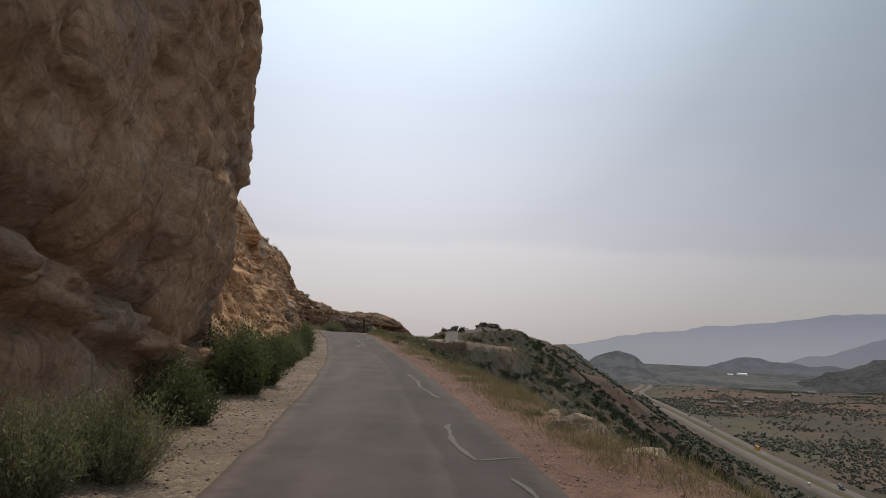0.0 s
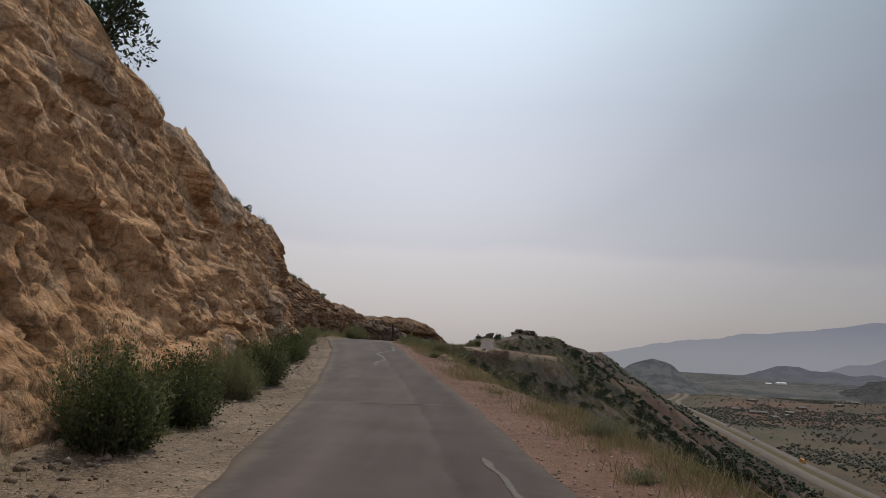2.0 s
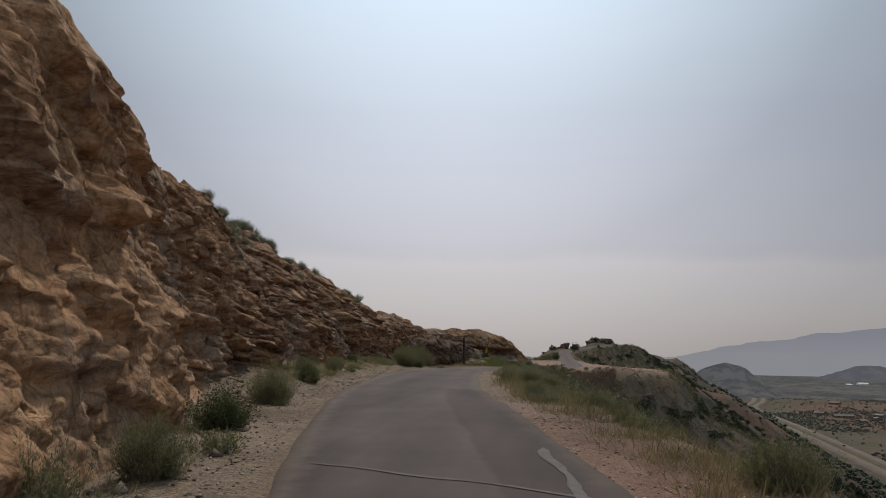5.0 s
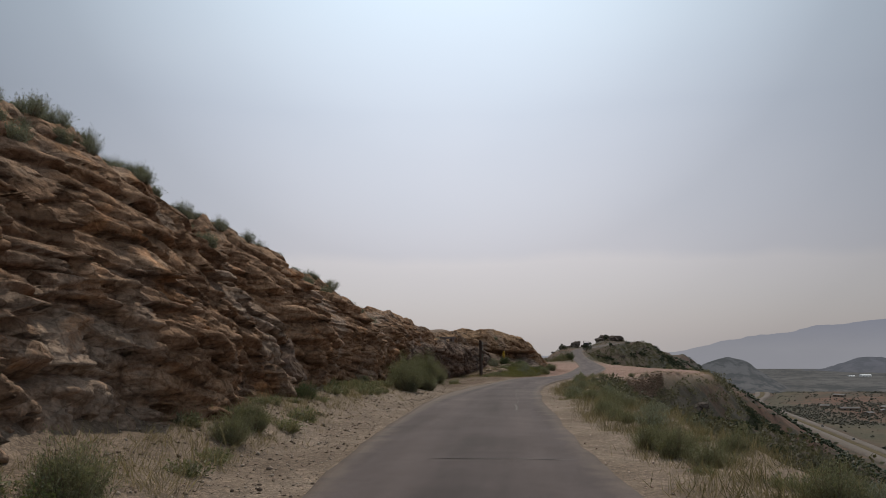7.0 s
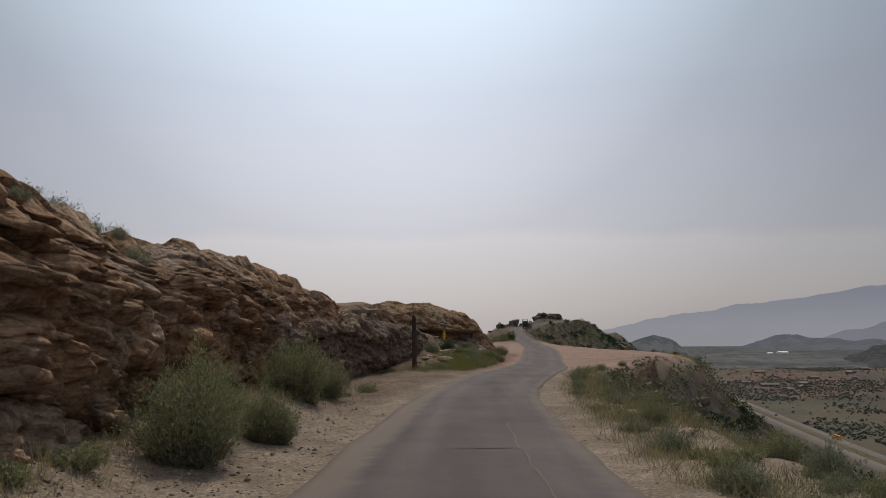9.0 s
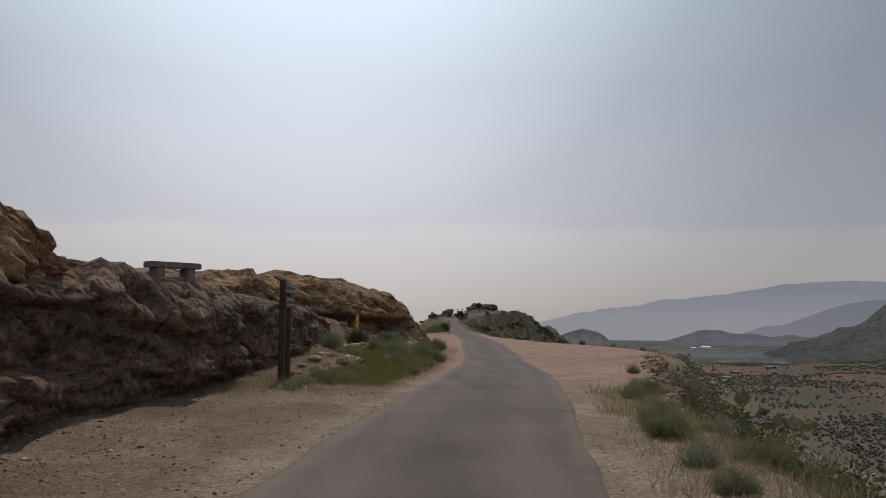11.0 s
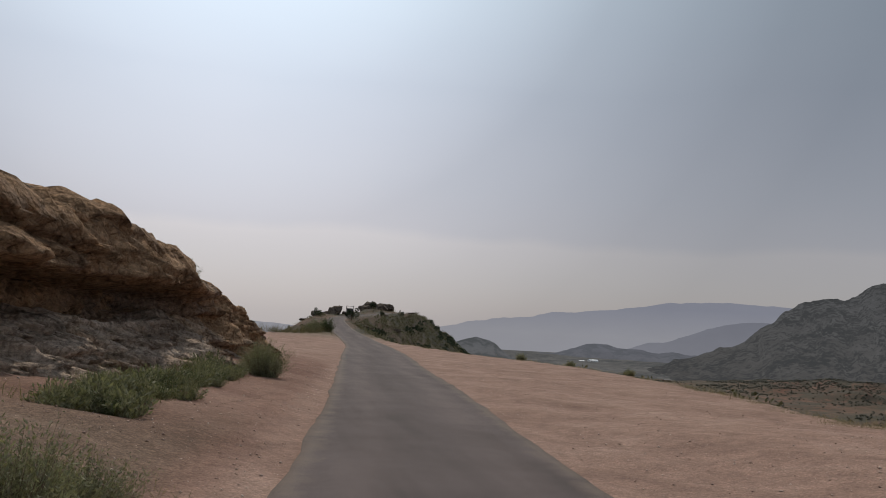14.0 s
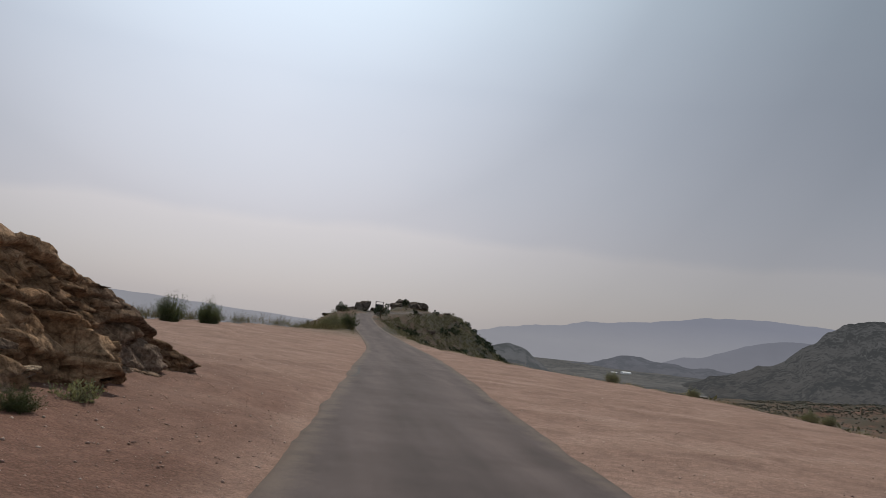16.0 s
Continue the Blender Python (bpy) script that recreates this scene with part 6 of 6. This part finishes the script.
def crack(points, width, material, label, seed):
    """A filled crack lying on the asphalt; points: y and u along it."""
    p = np.array(points, float)
    d = np.r_[0, np.cumsum(np.hypot(*np.diff(p, axis=0).T))]
    s = np.linspace(0, d[-1], max(8, int(d[-1] / 0.12)))
    y = np.interp(s, d, p[:, 0]) + 0.035 * fbm(s * 1.8, seed, 0, 3, seed=seed)
    u = np.interp(s, d, p[:, 1]) + 0.035 * fbm(s * 1.8, seed + 9.5, 0, 3, seed=seed)
    t = unit(np.stack([np.gradient(u), np.gradient(y)], -1))
    w = 0.72 * width * (0.55 + 0.45 * np.clip(1 + fbm(s * 2.5, 3.3, 0, 3, seed=seed + 1), 0, 2)) * np.minimum(1, np.minimum(s, d[-1] - s) * 4 + 0.15)
    rows = []
    for k in (-1, 1):
        yy, uu = y + k * w * -t[:, 0] / 2, u + k * w * t[:, 1] / 2
        rows.append(np.stack([road_x(yy) + uu, yy, road_z(yy) + 0.02 * (1 - (uu / road_half(yy)) ** 2) + 0.006], -1))
    v = np.stack(rows, 1)
    ob = mesh_object("road_crack", v.reshape(-1, 3), grid_faces(len(s), 2), material)
    return tagged(ob, label, "crack", kind="structure")


for i, (pts, w, m) in enumerate([
    ([(17.7, -1.45), (17.9, -0.4), (18.4, 0.9), (17.7, 1.55)], 0.05, M_CRACK), ([(23.4, 1.0), (21.0, 1.1), (19.2, 1.02), (16.6, 1.2)], 0.11, M_CRACK), ([(12.3, 0.98), (11.0, 0.86), (10.0, 0.84), (8.9, 0.92), (9.4, 1.55)], 0.1, M_CRACK), ([(8.0, 1.15), (6.2, 1.35)], 0.1, M_CRACK),
    ([(28.2, -1.4), (28.6, 0.0), (29.1, 1.4)], 0.06, M_CRACK), ([(47.6, -1.2), (47.0, 0.2), (46.5, 1.3)], 0.07, M_CRACK), ([(49.0, 1.25), (47.4, 1.2), (46.0, 1.12), (44.4, 0.5), (43.5, 0.33), (42.2, 0.48), (40.8, 0.52), (39.6, 0.2), (38.2, 0.05)], 0.12, M_CRACK), ([(40.9, 0.5), (40.9, 1.5)], 0.05, M_CRACK), ([(40.0, -1.1), (40.3, -0.6)], 0.14, M_CRACK),
    ([(29.4, -1.3), (29.6, 1.0)], 0.04, M_CRACK), ([(36.0, 0.4), (36.1, 1.4)], 0.05, M_CRACK), ([(88.4, 0.67), (84.0, 0.75), (80.0, 0.82), (77.0, 0.9), (76.0, 0.8)], 0.022, M_CRACK), ([(73.5, 0.8), (73.3, 1.5)], 0.05, M_CRACK), ([(73.6, 0.82), (76.0, 0.8)], 0.05, M_CRACK), ([(65.5, -0.6), (65.6, 1.3)], 0.04, M_CRACK), ([(84.8, -0.4), (84.9, 0.8)], 0.06, M_TAR),
    ([(119.6, 1.2), (118.0, 1.18), (116.6, 0.95), (115.0, 0.86), (113.0, 0.75)], 0.08, M_TAR), ([(117.4, 0.2), (117.5, 0.9)], 0.07, M_TAR), ([(128.0, -0.6), (128.2, 1.1)], 0.06, M_TAR), ([(172.0, -1.9), (168.0, -1.75), (166.0, -1.9)], 0.1, M_TAR),
]):
    crack(pts, w, m, "pale filled crack in the asphalt" if m is M_CRACK else "dark filled crack in the asphalt", i + 1)

# ---- far below: vehicles, sheds, houses, poles ----
M_BUS = simple("school_bus_yellow", [(0.3, (0.5, 0.2, 0.012)), (0.7, (0.62, 0.27, 0.02))], 0.5, 0.5, 0.4, 0)
M_WHITE = simple("white_paint", [(0.3, (0.6, 0.6, 0.6)), (0.7, (0.75, 0.75, 0.74))], 0.5, 0.5, 0.4, 0)
M_DARKCAR = simple("dark_car_paint", [(0.3, (0.03, 0.032, 0.036)), (0.7, (0.055, 0.058, 0.064))], 0.5, 0.35, 0.5, 0)
M_SILVER = simple("silver_paint", [(0.3, (0.33, 0.34, 0.35)), (0.7, (0.42, 0.43, 0.44))], 0.5, 0.35, 0.5, 0)
M_GLASS = simple("dark_glass", [(0.3, (0.015, 0.018, 0.02)), (0.7, (0.03, 0.034, 0.038))], 0.5, 0.1, 0.5, 0)


def vehicle(name, x, y, length, width, low, high, paint, label, category, cabin=(0.15, 0.75)):
    z = -93.88
    top = tagged(new(name), label, category, "highway traffic")
    slope = math.atan2(float(hwy_x(y + 5) - hwy_x(y - 5)), 10)
    T = Matrix.Translation((x, y, z)) @ Matrix.Rotation(-slope, 4, "Z")

    def add(nm, bm, m):
        bmesh.ops.transform(bm, matrix=T, verts=bm.verts)
        return part(nm, bm, m, top)

    add("body", box(width, length, low, (0, 0, 0.35 + low / 2), 0.12, None, 2), paint)
    a, b = ((q - 0.5) * length for q in cabin)
    cab = add("cabin", box(width * 0.9, b - a, high, (0, (a + b) / 2, 0.35 + low + high / 2 - 0.05), 0.15, None, 2), paint)
    for sx in (-1, 1):
        bm = box(0.04, (b - a) * 0.82, high * 0.55, (sx * (width * 0.45 + 0.01), (a + b) / 2, 0.35 + low + high * 0.5), 0.01)
        bmesh.ops.transform(bm, matrix=T, verts=bm.verts)
        part("window", bm, M_GLASS, cab)
        for sy in (-0.31, 0.31):
            add("wheel", rod((sx * width * 0.5 - 0.13, sy * length, 0.36), (sx * width * 0.5 + 0.13, sy * length, 0.36), 0.36, 12), M_TYRE)
    return top


vehicle("school_bus", float(hwy_x(724)) + 9.0, 724.4, 11.0, 2.5, 1.3, 1.6, M_BUS, "yellow school bus driving on the valley highway", "bus", (0.0, 0.86))
vehicle("car", float(hwy_x(560)) - 9.0, 559.5, 4.7, 1.85, 0.7, 0.65, M_WHITE, "white car driving on the valley highway", "car")
vehicle("pickup_truck", float(hwy_x(547)) + 7.5, 546.0, 5.8, 2.0, 0.85, 0.8, M_DARKCAR, "dark pickup truck driving on the valley highway", "truck", (0.35, 0.75))
vehicle("car", float(hwy_x(556)) + 11.5, 558.0, 4.8, 1.9, 0.75, 0.75, M_SILVER, "silver car driving on the valley highway", "car")
vehicle("car", float(hwy_x(1000)) + 8.0, 1000.0, 4.6, 1.85, 0.7, 0.65, M_DARKCAR, "dark car driving on the valley highway", "car")
vehicle("car", float(hwy_x(830)) + 11.0, 880.0, 4.6, 1.85, 0.7, 0.65, M_DARKCAR, "dark car driving on the valley highway", "car")
vehicle("car", float(hwy_x(1100)) - 8.0, 1100.0, 4.6, 1.85, 0.7, 0.65, M_DARKCAR, "dark car driving on the valley highway", "car")

M_ROOF = simple("grey_metal_roof", [(0.3, (0.11, 0.1, 0.095)), (0.7, (0.18, 0.17, 0.16))], 0.2, 0.8, 0.2, 0)
M_WALLP = simple("tan_house_wall", [(0.3, (0.14, 0.1, 0.075)), (0.7, (0.2, 0.15, 0.11))], 0.2, 0.85, 0.2, 0)


def shed(name, x, y, w, d, h, wall_m, roof_m, label, category, turn):
    z = float(ground_z(np.array([float(x)]), np.array([float(y)]))[0]) - 0.5
    top = tagged(new(name), label, category, "valley buildings")
    T = Matrix.Translation((x, y, z)) @ Matrix.Rotation(turn, 4, "Z")
    bm = box(w, d, h, (0, 0, h / 2))
    bmesh.ops.transform(bm, matrix=T, verts=bm.verts)
    body = part("wall", bm, wall_m, top)
    bm = bmesh.new()
    vs = [bm.verts.new(p) for p in ((-w / 2 - 0.5, -d / 2 - 0.5, h), (w / 2 + 0.5, -d / 2 - 0.5, h), (w / 2 + 0.5, d / 2 + 0.5, h), (-w / 2 - 0.5, d / 2 + 0.5, h), (-w / 2 - 0.5, 0, h + d * 0.2), (w / 2 + 0.5, 0, h + d * 0.2))]
    for f in ((0, 1, 5, 4), (2, 3, 4, 5), (0, 4, 3), (1, 2, 5), (3, 2, 1, 0)):
        bm.faces.new([vs[k] for k in f])
    bmesh.ops.transform(bm, matrix=T, verts=bm.verts)
    part("roof", bm, roof_m, top)
    for k in (-0.3, 0.0, 0.3):
        bm = box(min(2.0, w * 0.12), 0.12, h * 0.4, (w * k, -d / 2 - 0.02, h * 0.5))
        bmesh.ops.transform(bm, matrix=T, verts=bm.verts)
        part("window", bm, M_GLASS, body)
    return top


shed("warehouse", 826.0, 2240.0, 26, 14, 7, M_WHITE, M_WHITE, "long white warehouse far down the valley", "building", 0.15)
shed("warehouse", 796.0, 2250.0, 15, 10, 4, M_WHITE, M_WHITE, "smaller white warehouse far down the valley", "building", 0.15)
for i, (x, y, w) in enumerate([(422.0, 1243.0, 26), (420.0, 1173.0, 14), (450.0, 1196.0, 12), (470.0, 1240.0, 14), (405.0, 1290.0, 12), (520.0, 1330.0, 14), (560.0, 1280.0, 12), (610.0, 1400.0, 16), (500.0, 1500.0, 18), (680.0, 1500.0, 14)]):
    shed("house", x, y, w, 9, 3.4, M_WALLP, M_ROOF, "low tan house with a grey roof among valley trees", "house", i * 0.7)

M_POLE = simple("weathered_pole_wood", [(0.3, (0.12, 0.09, 0.07)), (0.7, (0.2, 0.16, 0.13))], 3, 0.9, 0.1, 0)
for i, (x, y) in enumerate([(62.0, 112.0), (70.0, 140.0), (92.0, 205.0)]):
    z = float(ground_z(np.array([x]), np.array([y]))[0])
    pole = tagged(new("utility_pole"), "weathered wooden utility pole on the slope", "pole", "utility poles")
    part("mast", rod((x, y, z - 1), (x, y, z + 9), 0.16, 8, 0.11), M_POLE, pole)
    part("crossarm", box(2.2, 0.12, 0.14, (x, y, z + 8.4), 0.02), M_POLE, pole)
    for dx in (-0.95, 0.0, 0.95):
        part("insulator", rod((x + dx, y, z + 8.46), (x + dx, y, z + 8.66), 0.05, 8), M_GREYMETAL, pole)
for dx, tall in ((0.0, 0.4), (0.42, 0.26)):
    x, y = -13.1 + dx, 146.2
    part("post", rod((x, y, top_at(x, y) - 0.2), (x + 0.04, y, top_at(x, y) + tall), 0.12, 8, 0.07), M_BROWN, tagged(new("stub_post"), "short dark weathered post stub on the rock", "post", "stub posts"))
